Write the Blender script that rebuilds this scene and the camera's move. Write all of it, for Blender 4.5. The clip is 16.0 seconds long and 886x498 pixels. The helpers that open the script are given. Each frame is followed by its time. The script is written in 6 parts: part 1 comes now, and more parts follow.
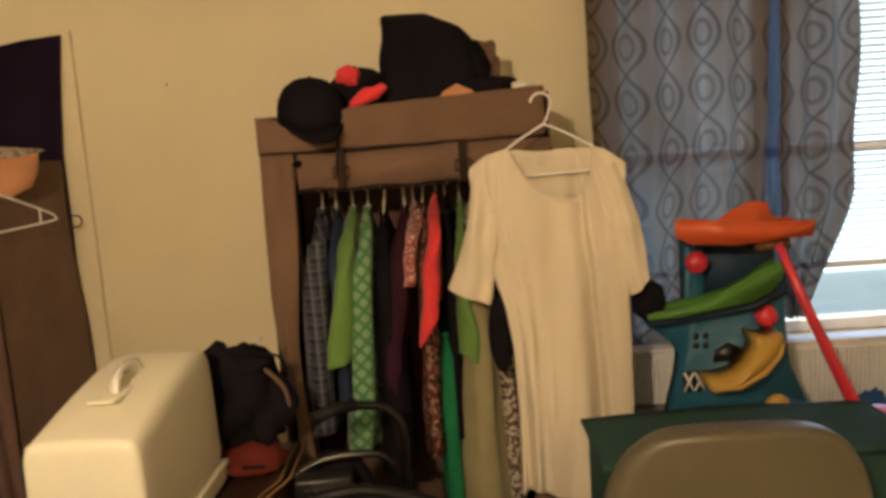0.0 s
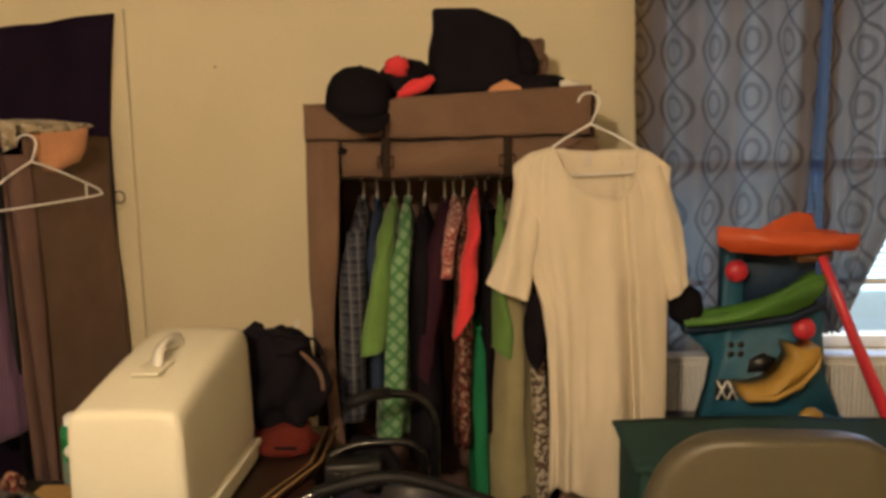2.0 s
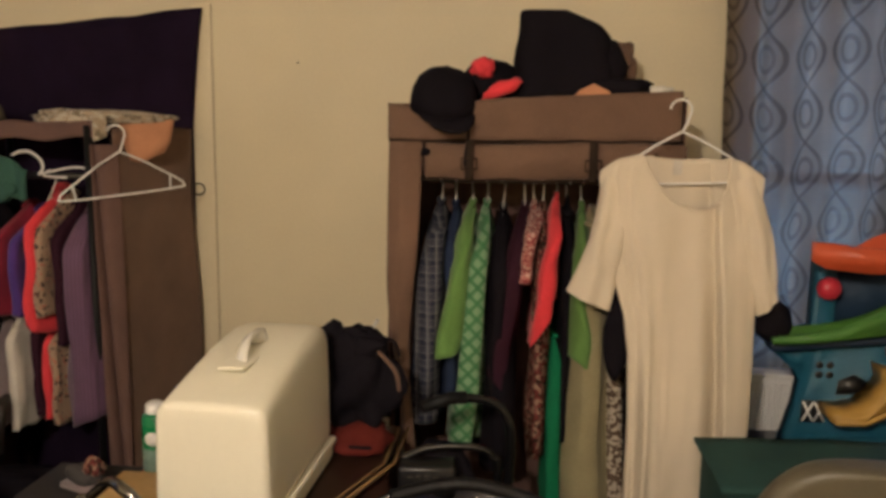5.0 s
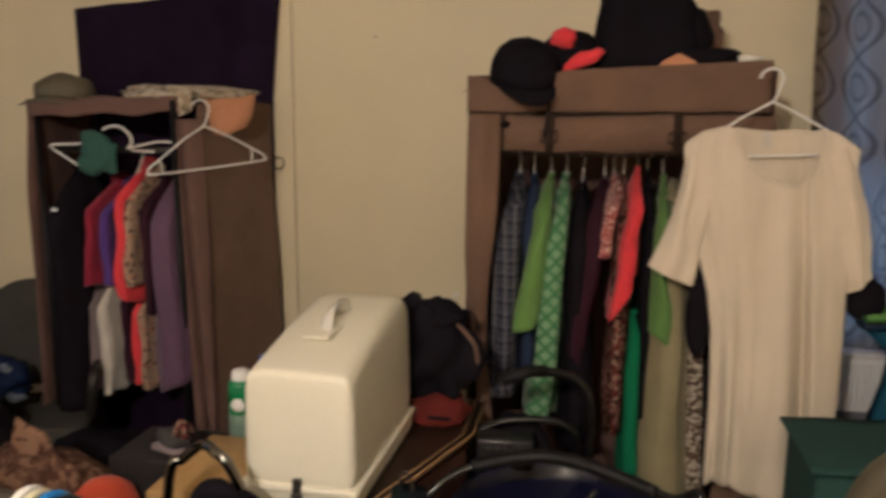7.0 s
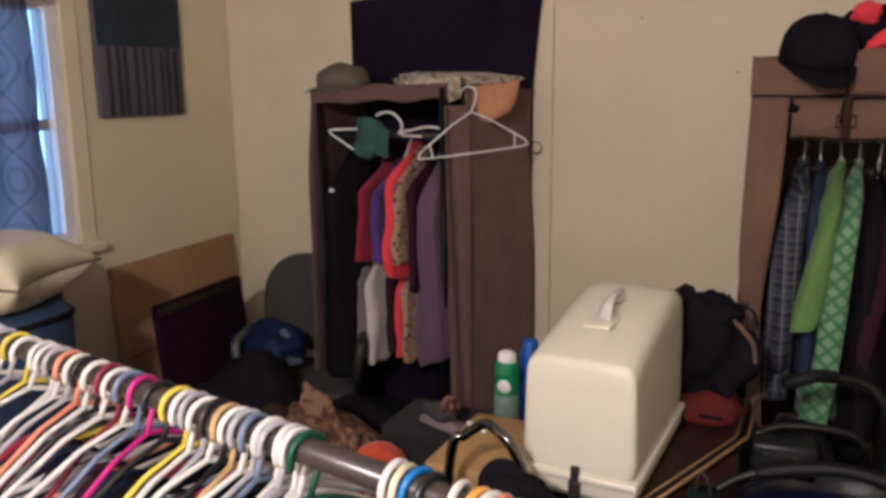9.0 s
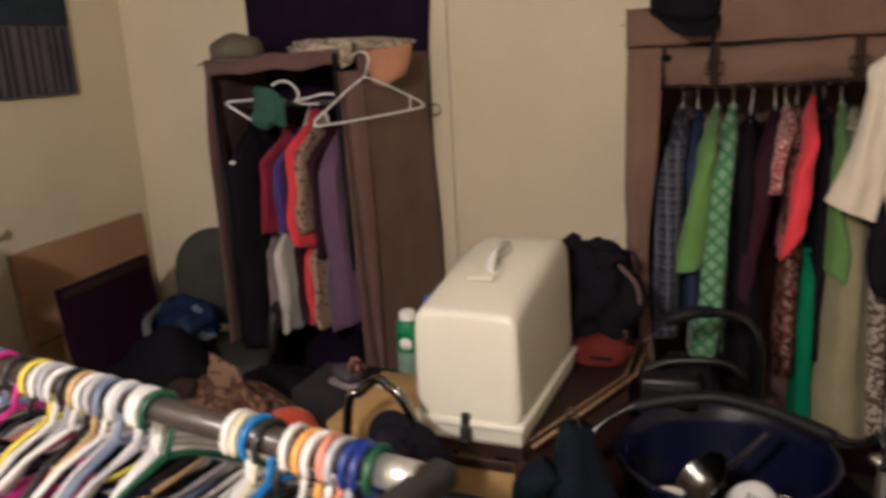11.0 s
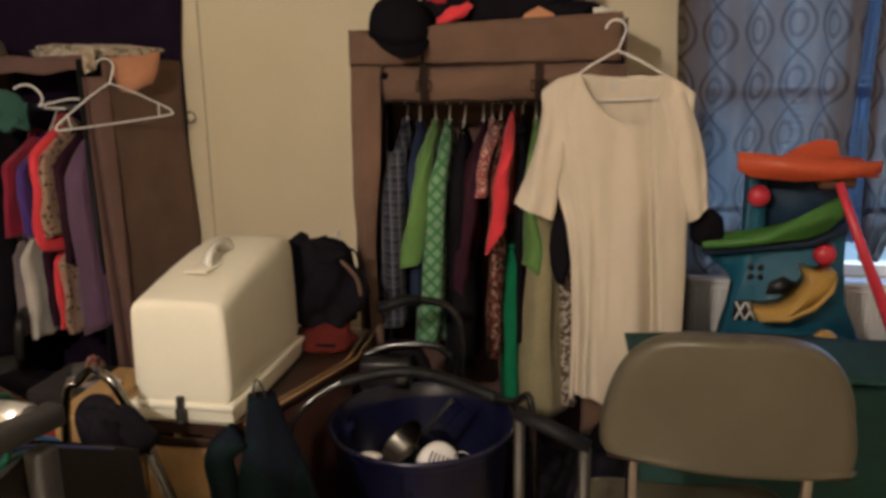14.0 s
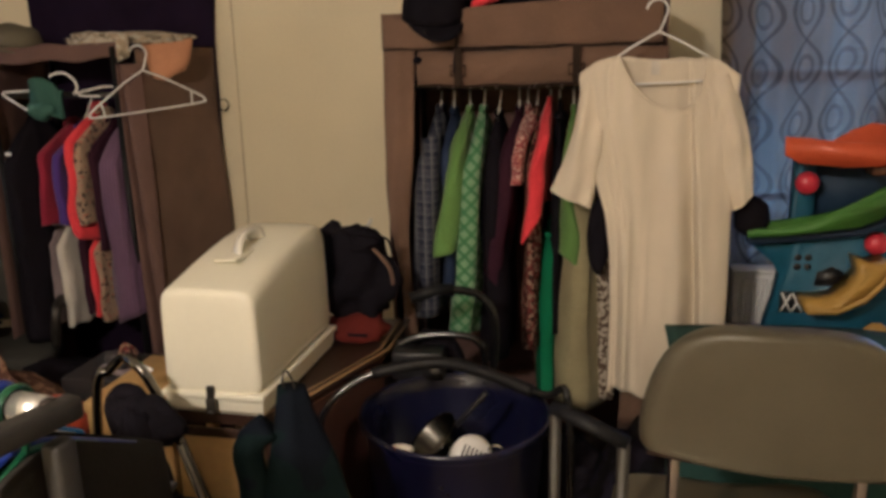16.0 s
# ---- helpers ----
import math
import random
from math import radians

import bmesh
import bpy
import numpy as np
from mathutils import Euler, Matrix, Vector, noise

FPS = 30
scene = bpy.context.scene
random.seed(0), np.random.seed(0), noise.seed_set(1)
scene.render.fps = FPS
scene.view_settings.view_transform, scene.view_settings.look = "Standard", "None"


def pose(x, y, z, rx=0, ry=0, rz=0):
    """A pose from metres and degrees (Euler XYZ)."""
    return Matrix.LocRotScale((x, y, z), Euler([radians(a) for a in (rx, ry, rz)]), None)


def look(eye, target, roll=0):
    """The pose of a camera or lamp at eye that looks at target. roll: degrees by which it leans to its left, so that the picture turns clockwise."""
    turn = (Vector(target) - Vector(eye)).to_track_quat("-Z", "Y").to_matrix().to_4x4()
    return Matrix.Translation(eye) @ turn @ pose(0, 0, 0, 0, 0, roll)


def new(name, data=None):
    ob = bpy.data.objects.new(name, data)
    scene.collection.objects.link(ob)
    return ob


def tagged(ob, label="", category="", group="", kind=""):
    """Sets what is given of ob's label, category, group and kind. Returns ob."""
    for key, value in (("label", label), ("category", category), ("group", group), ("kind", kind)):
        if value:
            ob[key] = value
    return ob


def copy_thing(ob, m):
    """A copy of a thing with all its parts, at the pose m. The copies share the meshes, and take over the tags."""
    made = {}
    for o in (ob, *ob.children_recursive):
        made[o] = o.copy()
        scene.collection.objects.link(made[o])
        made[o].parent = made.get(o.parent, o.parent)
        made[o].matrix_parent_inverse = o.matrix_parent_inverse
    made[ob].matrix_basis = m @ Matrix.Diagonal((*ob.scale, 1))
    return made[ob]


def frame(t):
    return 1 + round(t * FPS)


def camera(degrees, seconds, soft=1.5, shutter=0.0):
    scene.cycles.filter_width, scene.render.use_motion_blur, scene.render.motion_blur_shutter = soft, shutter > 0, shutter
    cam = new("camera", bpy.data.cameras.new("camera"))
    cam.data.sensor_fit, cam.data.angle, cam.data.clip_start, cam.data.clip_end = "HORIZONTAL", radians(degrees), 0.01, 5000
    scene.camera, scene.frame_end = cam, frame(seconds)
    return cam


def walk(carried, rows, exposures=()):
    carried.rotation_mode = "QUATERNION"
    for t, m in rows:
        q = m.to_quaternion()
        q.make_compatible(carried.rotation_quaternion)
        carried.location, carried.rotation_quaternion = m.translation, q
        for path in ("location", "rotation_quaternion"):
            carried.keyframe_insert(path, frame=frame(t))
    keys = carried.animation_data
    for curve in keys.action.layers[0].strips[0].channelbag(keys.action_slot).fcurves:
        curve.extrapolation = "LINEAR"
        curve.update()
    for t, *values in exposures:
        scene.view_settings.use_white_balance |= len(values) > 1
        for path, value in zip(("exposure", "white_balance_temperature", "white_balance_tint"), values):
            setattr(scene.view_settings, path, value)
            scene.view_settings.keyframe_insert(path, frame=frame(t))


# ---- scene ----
cam = camera(57.6, 16.0, soft=3.5, shutter=0.5)
PATH = [
    (0, (0.014, 1.041, 1.546), (-0.006, 3.02, 1.256), -3.8),
    (0.5, (-0.027, 1.024, 1.54), (-0.055, 3.003, 1.253), -2.7),
    (1, (-0.029, 1.024, 1.54), (-0.071, 3.002, 1.249), -1.6),
    (1.5, (-0.032, 1.033, 1.54), (-0.115, 3.011, 1.253), -1.3),
    (2, (-0.037, 1.028, 1.538), (-0.111, 3.005, 1.244), -0.9),
    (2.5, (-0.043, 1.009, 1.54), (-0.148, 2.987, 1.266), -1.4),
    (3, (-0.053, 0.994, 1.554), (-0.165, 2.974, 1.295), -1.0),
    (3.5, (-0.067, 0.999, 1.558), (-0.228, 2.973, 1.282), -1.1),
    (4, (-0.108, 1.042, 1.55), (-0.253, 3.017, 1.268), -0.2),
    (4.2, (-0.11, 1.05, 1.549), (-0.274, 3.023, 1.266), 0.1),
    (6.3, (-0.135, 1.039, 1.54), (-0.356, 3.001, 1.219), 0.8),
    (6.5, (-0.136, 1.037, 1.538), (-0.37, 2.998, 1.218), 0.4),
    (7, (-0.155, 1.044, 1.537), (-0.517, 2.978, 1.181), 0.4),
    (7.5, (-0.204, 1.034, 1.539), (-0.783, 2.908, 1.15), -0.2),
    (8, (-0.251, 1.023, 1.545), (-0.938, 2.859, 1.151), -0.1),
    (8.5, (-0.293, 1.017, 1.545), (-1.088, 2.81, 1.156), 0.1),
    (8.7, (-0.302, 1.007, 1.551), (-1.16, 2.772, 1.164), -0.4),
    (10.8, (-0.223, 1.016, 1.548), (-0.981, 2.802, 1.063), -2.8),
    (11, (-0.168, 1.015, 1.539), (-0.886, 2.818, 1.055), -3.1),
    (11.5, (-0.031, 0.978, 1.529), (-0.677, 2.799, 1.015), -3.0),
    (12, (0.09, 0.923, 1.548), (-0.337, 2.805, 1.024), -2.5),
    (12.5, (0.14, 0.916, 1.527), (-0.138, 2.831, 1.018), -1.4),
    (13, (0.136, 0.911, 1.535), (-0.186, 2.821, 1.04), -1.7),
    (13.5, (0.13, 0.904, 1.531), (-0.179, 2.824, 1.064), -0.4),
    (14, (0.145, 0.875, 1.539), (-0.147, 2.797, 1.071), -0.7),
    (14.5, (0.135, 0.893, 1.544), (-0.216, 2.802, 1.063), -1.1),
    (15, (0.154, 0.892, 1.54), (-0.181, 2.807, 1.071), -1.7),
    (15.5, (0.143, 0.896, 1.532), (-0.222, 2.806, 1.063), -1.0),
    (16, (0.142, 0.926, 1.525), (-0.237, 2.827, 1.032), -1.2),
]
EXPOSURES = [(0.0, 0.03, 7200, 12), (1.5, 0.02, 7100, 12), (3.0, -0.02, 6550, 13), (4.0, -0.02, 6200, 13), (6.5, -0.06, 5450, 14), (7.0, -0.10, 5450, 15), (8.5, 0.0, 4950, 22), (11.0, 0.0, 5050, 17), (12.5, -0.10, 5250, 14), (14.5, -0.12, 5500, 14), (16.0, -0.12, 5500, 14)]
walk(cam, [(t, look(eye, target, roll)) for t, eye, target, roll in PATH], EXPOSURES)

# ---- light ----
world = bpy.data.worlds.new("world")
scene.world = world
world.use_nodes = True
_bg = world.node_tree.nodes["Background"]
_sky = world.node_tree.nodes.new("ShaderNodeTexSky")
_sky.sky_type, _sky.sun_disc = "NISHITA", False
_sky.sun_elevation, _sky.sun_rotation = radians(48), radians(150)
world.node_tree.links.new(_sky.outputs[0], _bg.inputs[0])
_bg.inputs[1].default_value = 0.15


def lamp(name, kind, m, energy, color, **more):
    data = bpy.data.lights.new(name, kind)
    data.energy, data.color = energy, color
    if "radius" in more:
        data.shadow_soft_size = more["radius"]
    if "size" in more:
        data.shape, data.size, data.size_y = "RECTANGLE", more["size"][0], more["size"][1]
    ob = new(name, data)
    ob.matrix_world = m
    return ob


sun = lamp("sun", "SUN", look((0, 0, 5), (0.6, -0.9, 3.8)), 2.5, (1.0, 0.95, 0.88))
sun.data.angle = radians(0.5)
# the bulb of the ceiling light, and the sky's light in the two windows
lamp("bulb", "POINT", pose(-0.65, 0.1, 2.22), 184, (1.0, 0.79, 0.55), radius=0.07)
lamp("window_light_back", "AREA", look((1.17, 3.932, 1.4), (1.17, 0, 1.4)), 9, (0.24, 0.44, 1.0), size=(1.10, 1.28))
lamp("window_light_side", "AREA", look((-2.775, 2.53, 1.4), (0, 2.53, 1.4)), 4.5, (0.35, 0.55, 1.0), size=(0.85, 0.8))


# ---- materials ----
def nodes_of(m):
    m.use_nodes = True
    t = m.node_tree
    return t, t.nodes["Principled BSDF"]


def mat(name, col, rough=0.8, var=0.2, s1=5.0, s2=70.0, bump=0.15, metal=0.0, coat=0.0, sheen=0.0, dist=0.004):
    m = bpy.data.materials.new(name)
    t, b = nodes_of(m)
    n, l = t.nodes, t.links
    co = n.new("ShaderNodeTexCoord")
    big, fine = n.new("ShaderNodeTexNoise"), n.new("ShaderNodeTexNoise")
    big.inputs["Scale"].default_value, fine.inputs["Scale"].default_value = s1, s2
    big.inputs["Detail"].default_value, fine.inputs["Detail"].default_value = 3, 2
    for x in (big, fine):
        l.new(co.outputs["Object"], x.inputs["Vector"])
    add = n.new("ShaderNodeMath")
    add.operation = "MULTIPLY_ADD"
    l.new(fine.outputs[0], add.inputs[0])
    add.inputs[1].default_value = 0.5
    l.new(big.outputs[0], add.inputs[2])
    ramp = n.new("ShaderNodeMapRange")
    ramp.inputs[1].default_value, ramp.inputs[2].default_value = 0.45, 1.05
    ramp.inputs[3].default_value, ramp.inputs[4].default_value = 1 - var, 1 + var
    l.new(add.outputs[0], ramp.inputs[0])
    mul = n.new("ShaderNodeVectorMath")
    mul.operation = "SCALE"
    mul.inputs[0].default_value = col
    l.new(ramp.outputs[0], mul.inputs["Scale"])
    l.new(mul.outputs[0], b.inputs["Base Color"])
    r2 = n.new("ShaderNodeMapRange")
    r2.inputs[3].default_value, r2.inputs[4].default_value = max(0.03, rough - 0.1), min(1, rough + 0.1)
    l.new(big.outputs[0], r2.inputs[0])
    l.new(r2.outputs[0], b.inputs["Roughness"])
    bp = n.new("ShaderNodeBump")
    bp.inputs["Strength"].default_value, bp.inputs["Distance"].default_value = bump, dist
    l.new(fine.outputs[0], bp.inputs["Height"])
    l.new(bp.outputs[0], b.inputs["Normal"])
    b.inputs["Metallic"].default_value = metal
    b.inputs["Coat Weight"].default_value = coat
    b.inputs["Sheen Weight"].default_value = sheen
    return m


def base_of(m):
    """The socket that now feeds the base colour of a material."""
    b = m.node_tree.nodes["Principled BSDF"]
    return b.inputs["Base Color"].links[0].from_socket


def blend(m, fac_socket, col, amount=1.0):
    """Lay a second colour over a material by a pattern."""
    n, l = m.node_tree.nodes, m.node_tree.links
    mix = n.new("ShaderNodeMix")
    mix.data_type = "RGBA"
    sc = n.new("ShaderNodeMath")
    sc.operation = "MULTIPLY"
    sc.use_clamp = True
    l.new(fac_socket, sc.inputs[0])
    sc.inputs[1].default_value = amount
    l.new(sc.outputs[0], mix.inputs[0])
    l.new(base_of(m), mix.inputs[6])
    mix.inputs[7].default_value = (*col, 1)
    l.new(mix.outputs[2], n["Principled BSDF"].inputs["Base Color"])
    return m


def calc(m, op, a, b=None, c=None):
    x = m.node_tree.nodes.new("ShaderNodeMath")
    x.operation = op
    for i, v in enumerate((a, b, c)):
        if v is None:
            continue
        if isinstance(v, (int, float)):
            x.inputs[i].default_value = v
        else:
            m.node_tree.links.new(v, x.inputs[i])
    return x.outputs[0]


def axes(m, which="Object"):
    n, l = m.node_tree.nodes, m.node_tree.links
    co, sp = n.new("ShaderNodeTexCoord"), n.new("ShaderNodeSeparateXYZ")
    l.new(co.outputs[which], sp.inputs[0])
    return sp.outputs


def stripes(m, value, period, duty):
    f = calc(m, "FRACT", calc(m, "DIVIDE", value, period))
    return calc(m, "LESS_THAN", f, duty)


def cloth(name, col, rough=0.9, var=0.25, bump=0.35):
    m = mat(name, col, rough, var, 7, 220, bump, sheen=0.12 if sum(col) > 0.3 else 0.0, dist=0.002)
    m.node_tree.nodes["Principled BSDF"].inputs["Specular IOR Level"].default_value = 0.2 if sum(col) > 0.12 else 0.06
    return m


def plaid(name, col, line, line2, period):
    m = cloth(name, col)
    o = axes(m)
    y, z = calc(m, "ADD", o[0], calc(m, "MULTIPLY", o[1], 0.3)), o[2]
    blend(m, stripes(m, z, period, 0.40), line, 0.35)
    blend(m, stripes(m, y, period * 0.7, 0.4), line, 0.5)
    blend(m, stripes(m, z, period * 0.5, 0.10), line2, 0.5)
    blend(m, stripes(m, y, period * 0.7, 0.12), line2, 0.6)
    return m


def diamonds(name, col, line, period, duty=0.28):
    m = cloth(name, col)
    o = axes(m)
    h = calc(m, "ADD", o[0], calc(m, "MULTIPLY", o[1], 0.25))
    blend(m, stripes(m, calc(m, "ADD", h, o[2]), period, duty), line, 0.85)
    blend(m, stripes(m, calc(m, "SUBTRACT", h, o[2]), period, duty), line, 0.85)
    return m


def printed(name, col, spots, scale=45.0, limit=0.5):
    m = cloth(name, col)
    n, l = m.node_tree.nodes, m.node_tree.links
    for k, c in enumerate(spots):
        t = n.new("ShaderNodeTexNoise")
        t.inputs["Scale"].default_value = scale * (1 + 0.4 * k)
        t.inputs["Detail"].default_value = 1
        mp = n.new("ShaderNodeMapping")
        mp.inputs[1].default_value = (k * 3.1, k * 1.7, 0)
        co = n.new("ShaderNodeTexCoord")
        l.new(co.outputs["Object"], mp.inputs[0])
        l.new(mp.outputs[0], t.inputs["Vector"])
        blend(m, calc(m, "GREATER_THAN", t.outputs[0], limit + 0.02 * k), c, 0.9)
    return m


WALL = mat("cream_wall_paint", (0.68, 0.605, 0.42), 0.6, 0.09, 1.6, 120, 0.14)
TRIM = mat("cream_gloss_trim", (0.71, 0.63, 0.44), 0.4, 0.06, 2, 90, 0.05)
CEIL = mat("ceiling_paint", (0.80, 0.77, 0.70), 0.8, 0.06, 2, 120, 0.2)
CARPET = mat("brown_carpet", (0.20, 0.155, 0.115), 0.95, 0.3, 4, 300, 0.6)
TAUPE = cloth("taupe_polyester", (0.150, 0.090, 0.062), 0.85, 0.2, 0.25)
TAUPE_SIDE = cloth("taupe_fleece_back", (0.128, 0.075, 0.062), 0.9, 0.2, 0.3)
SEAM = cloth("dark_brown_binding", (0.03, 0.02, 0.015))
BLACK = cloth("black_cotton", (0.0092, 0.0078, 0.0112), 0.95, 0.3)
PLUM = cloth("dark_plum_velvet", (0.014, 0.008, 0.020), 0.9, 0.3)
GREYMETAL = mat("grey_steel_tube", (0.075, 0.070, 0.062), 0.55, 0.15, 9, 90, 0.05, metal=0.9)
DARKCHROME = mat("tarnished_chrome", (0.20, 0.19, 0.175), 0.16, 0.15, 10, 90, 0.03, metal=1.0)
CHROME = mat("chrome", (0.75, 0.74, 0.72), 0.14, 0.08, 10, 90, 0.02, metal=1.0)
BLACKPL = mat("black_plastic", (0.012, 0.012, 0.014), 0.35, 0.2, 12, 120, 0.08)
BLACKRUB = mat("black_rubber", (0.007, 0.007, 0.008), 0.5, 0.2, 12, 150, 0.15)
BLACKRUB.node_tree.nodes["Principled BSDF"].inputs["Specular IOR Level"].default_value = 0.18
IVORY = mat("ivory_plastic", (0.85, 0.82, 0.67), 0.36, 0.03, 3, 60, 0.02, coat=0.15)
CLEAR = mat("clear_acrylic", (0.90, 0.88, 0.80), 0.06, 0.05, 9, 60, 0.03, coat=0.8)
CLEAR.node_tree.nodes["Principled BSDF"].inputs["Transmission Weight"].default_value = 0.2
WHITEPL = mat("white_plastic", (0.80, 0.79, 0.77), 0.4, 0.05, 9, 90, 0.05)
CREAMCOTTON = cloth("cream_cotton_jersey", (0.66, 0.585, 0.465), 0.9, 0.05, 0.2)
VINYL = mat("grey_taupe_vinyl", (0.072, 0.062, 0.040), 0.42, 0.10, 9, 260, 0.22, dist=0.0015)
OAK = mat("honey_oak", (0.46, 0.29, 0.11), 0.45, 0.2, 3, 45, 0.12)
DARKWOOD = mat("dark_walnut", (0.032, 0.015, 0.010), 0.4, 0.3, 4, 60, 0.12)
NAVYPL = mat("navy_plastic", (0.0038, 0.0048, 0.026), 0.30, 0.2, 5, 90, 0.06, coat=0.2)
BLACKMET = mat("black_enamel", (0.006, 0.006, 0.007), 0.13, 0.2, 9, 90, 0.03)
ALUMINIUM = mat("bright_aluminium", (0.82, 0.81, 0.78), 0.34, 0.1, 12, 120, 0.04, metal=0.85)
TEAL = mat("teal_plastic", (0.008, 0.085, 0.150), 0.55, 0.15, 6, 90, 0.08)
ORANGE = mat("orange_plastic", (0.52, 0.085, 0.028), 0.4, 0.12, 6, 90, 0.05)
REDPL = mat("red_plastic", (0.50, 0.028, 0.05), 0.35, 0.1, 6, 90, 0.05)
LIMEPL = mat("lime_plastic", (0.06, 0.175, 0.03), 0.4, 0.1, 6, 90, 0.05)
YELLOWPL = mat("yellow_plastic", (0.40, 0.24, 0.05), 0.4, 0.1, 6, 90, 0.05)
CARD = mat("corrugated_cardboard", (0.33, 0.185, 0.09), 0.9, 0.12, 3, 120, 0.2)
GREENBOX = cloth("dark_green_canvas", (0.02, 0.055, 0.05))


# ---- mesh helpers ----
def part(name, bm, material, parent=None, label="", smooth=True):
    me = bpy.data.meshes.new(name)
    bmesh.ops.recalc_face_normals(bm, faces=bm.faces)
    bm.to_mesh(me)
    bm.free()
    for f in me.polygons:
        f.use_smooth = smooth
    me.materials.append(material)
    ob = new(name, me)
    ob.parent = parent
    if label:
        ob["label"] = label
    return ob


def thing(name, label, category, at=(0, 0, 0), turn=0.0, group="", kind=""):
    e = new(name)
    e.empty_display_size = 0.05
    e.matrix_basis = pose(*at, 0, 0, turn)
    return tagged(e, label, category, group, kind)


def box(x0, x1, y0, y1, z0, z1, bev=0.004, seg=2):
    bm = bmesh.new()
    bmesh.ops.create_cube(bm, size=1)
    for v in bm.verts:
        v.co = Vector(((x0 + x1) / 2 + v.co.x * (x1 - x0), (y0 + y1) / 2 + v.co.y * (y1 - y0), (z0 + z1) / 2 + v.co.z * (z1 - z0)))
    if bev:
        bmesh.ops.bevel(bm, geom=bm.edges[:], offset=bev, segments=seg, affect="EDGES", profile=0.5)
    return bm


def skin(rings, cap=True, closed=False):
    """Faces between rings of equal length."""
    bm = bmesh.new()
    vs = [[bm.verts.new(p) for p in r] for r in rings]
    k = len(rings[0])
    pairs = list(zip(vs, vs[1:])) + ([(vs[-1], vs[0])] if closed else [])
    for a, b in pairs:
        for i in range(k):
            bm.faces.new((a[i], a[(i + 1) % k], b[(i + 1) % k], b[i]))
    if cap and not closed:
        bm.faces.new(vs[0][::-1])
        bm.faces.new(vs[-1])
    return bm


def tube(pts, r, n=8, closed=False, flat=1.0):
    pts = [Vector(p) for p in pts]
    rings, up = [], None
    m = len(pts)
    for i, p in enumerate(pts):
        a = pts[(i - 1) % m] if (closed or i) else p
        b = pts[(i + 1) % m] if (closed or i < m - 1) else p
        d = (b - a).normalized()
        if up is None:
            up = d.orthogonal().normalized()
        up = (up - d * up.dot(d)).normalized()
        s = d.cross(up)
        rr = r[i] if isinstance(r, (list, tuple)) else r
        rings.append([p + (up * math.cos(2 * math.pi * j / n) + s * math.sin(2 * math.pi * j / n) * flat) * rr for j in range(n)])
    return skin(rings, closed=closed)


def arc(c, r, a0, a1, n, plane="xz"):
    out = []
    for i in range(n + 1):
        a = radians(a0 + (a1 - a0) * i / n)
        u, v = r * math.cos(a), r * math.sin(a)
        out.append((c[0] + u, c[1], c[2] + v) if plane == "xz" else (c[0], c[1] + u, c[2] + v) if plane == "yz" else (c[0] + u, c[1] + v, c[2]))
    return out


def smooth_path(pts, n=6):
    """A curve through the points."""
    p = [Vector(q) for q in pts]
    out = []
    for i in range(len(p) - 1):
        a, b, c, d = p[max(i - 1, 0)], p[i], p[i + 1], p[min(i + 2, len(p) - 1)]
        for j in range(n):
            t = j / n
            out.append(0.5 * (2 * b + (c - a) * t + (2 * a - 5 * b + 4 * c - d) * t * t + (3 * b - a - 3 * c + d) * t ** 3))
    return out + [p[-1]]


def lathe(profile, n=32, c=(0, 0)):
    return skin([[(c[0] + r * math.cos(2 * math.pi * j / n), c[1] + r * math.sin(2 * math.pi * j / n), z) for j in range(n)] for r, z in profile])


def slab(outline, y0, y1, bev=0.006):
    """An outline in x, z, given a depth from y0 to y1."""
    bm = bmesh.new()
    f = bm.faces.new([bm.verts.new((x, y0, z)) for x, z in outline])
    g = bmesh.ops.extrude_face_region(bm, geom=[f])
    for v in g["geom"]:
        if isinstance(v, bmesh.types.BMVert):
            v.co.y = y1
    if bev:
        e = [e for e in bm.edges if abs(e.verts[0].co.y - e.verts[1].co.y) < 1e-6]
        bmesh.ops.bevel(bm, geom=e, offset=bev, segments=2, affect="EDGES")
    return bm


def sheet(fn, nu, nv, thick=0.003):
    """A cloth: fn(u, v) with u and v from 0 to 1, with two faces a little apart."""
    bm = bmesh.new()
    g = [[Vector(fn(i / nu, j / nv)) for j in range(nv + 1)] for i in range(nu + 1)]
    layers = []
    for s in (0.5, -0.5):
        lay = []
        for i in range(nu + 1):
            row = []
            for j in range(nv + 1):
                a = g[min(i + 1, nu)][j] - g[max(i - 1, 0)][j]
                b = g[i][min(j + 1, nv)] - g[i][max(j - 1, 0)]
                nrm = a.cross(b)
                nrm = nrm.normalized() if nrm.length > 1e-9 else Vector((0, 1, 0))
                row.append(bm.verts.new(g[i][j] + nrm * thick * s))
            lay.append(row)
        layers.append(lay)
    for k, lay in enumerate(layers):
        for i in range(nu):
            for j in range(nv):
                q = (lay[i][j], lay[i + 1][j], lay[i + 1][j + 1], lay[i][j + 1])
                bm.faces.new(q if k == 0 else q[::-1])
    a, b = layers
    edge = [(i, 0) for i in range(nu)] + [(nu, j) for j in range(nv)] + [(i, nv) for i in range(nu, 0, -1)] + [(0, j) for j in range(nv, 0, -1)]
    for p, q in zip(edge, edge[1:] + edge[:1]):
        bm.faces.new((a[p[0]][p[1]], b[p[0]][p[1]], b[q[0]][q[1]], a[q[0]][q[1]]))
    return bm


def join(*bms):
    out = bmesh.new()
    for b in bms:
        me = bpy.data.meshes.new("joined")
        b.to_mesh(me)
        b.free()
        out.from_mesh(me)
        bpy.data.meshes.remove(me)
    return out


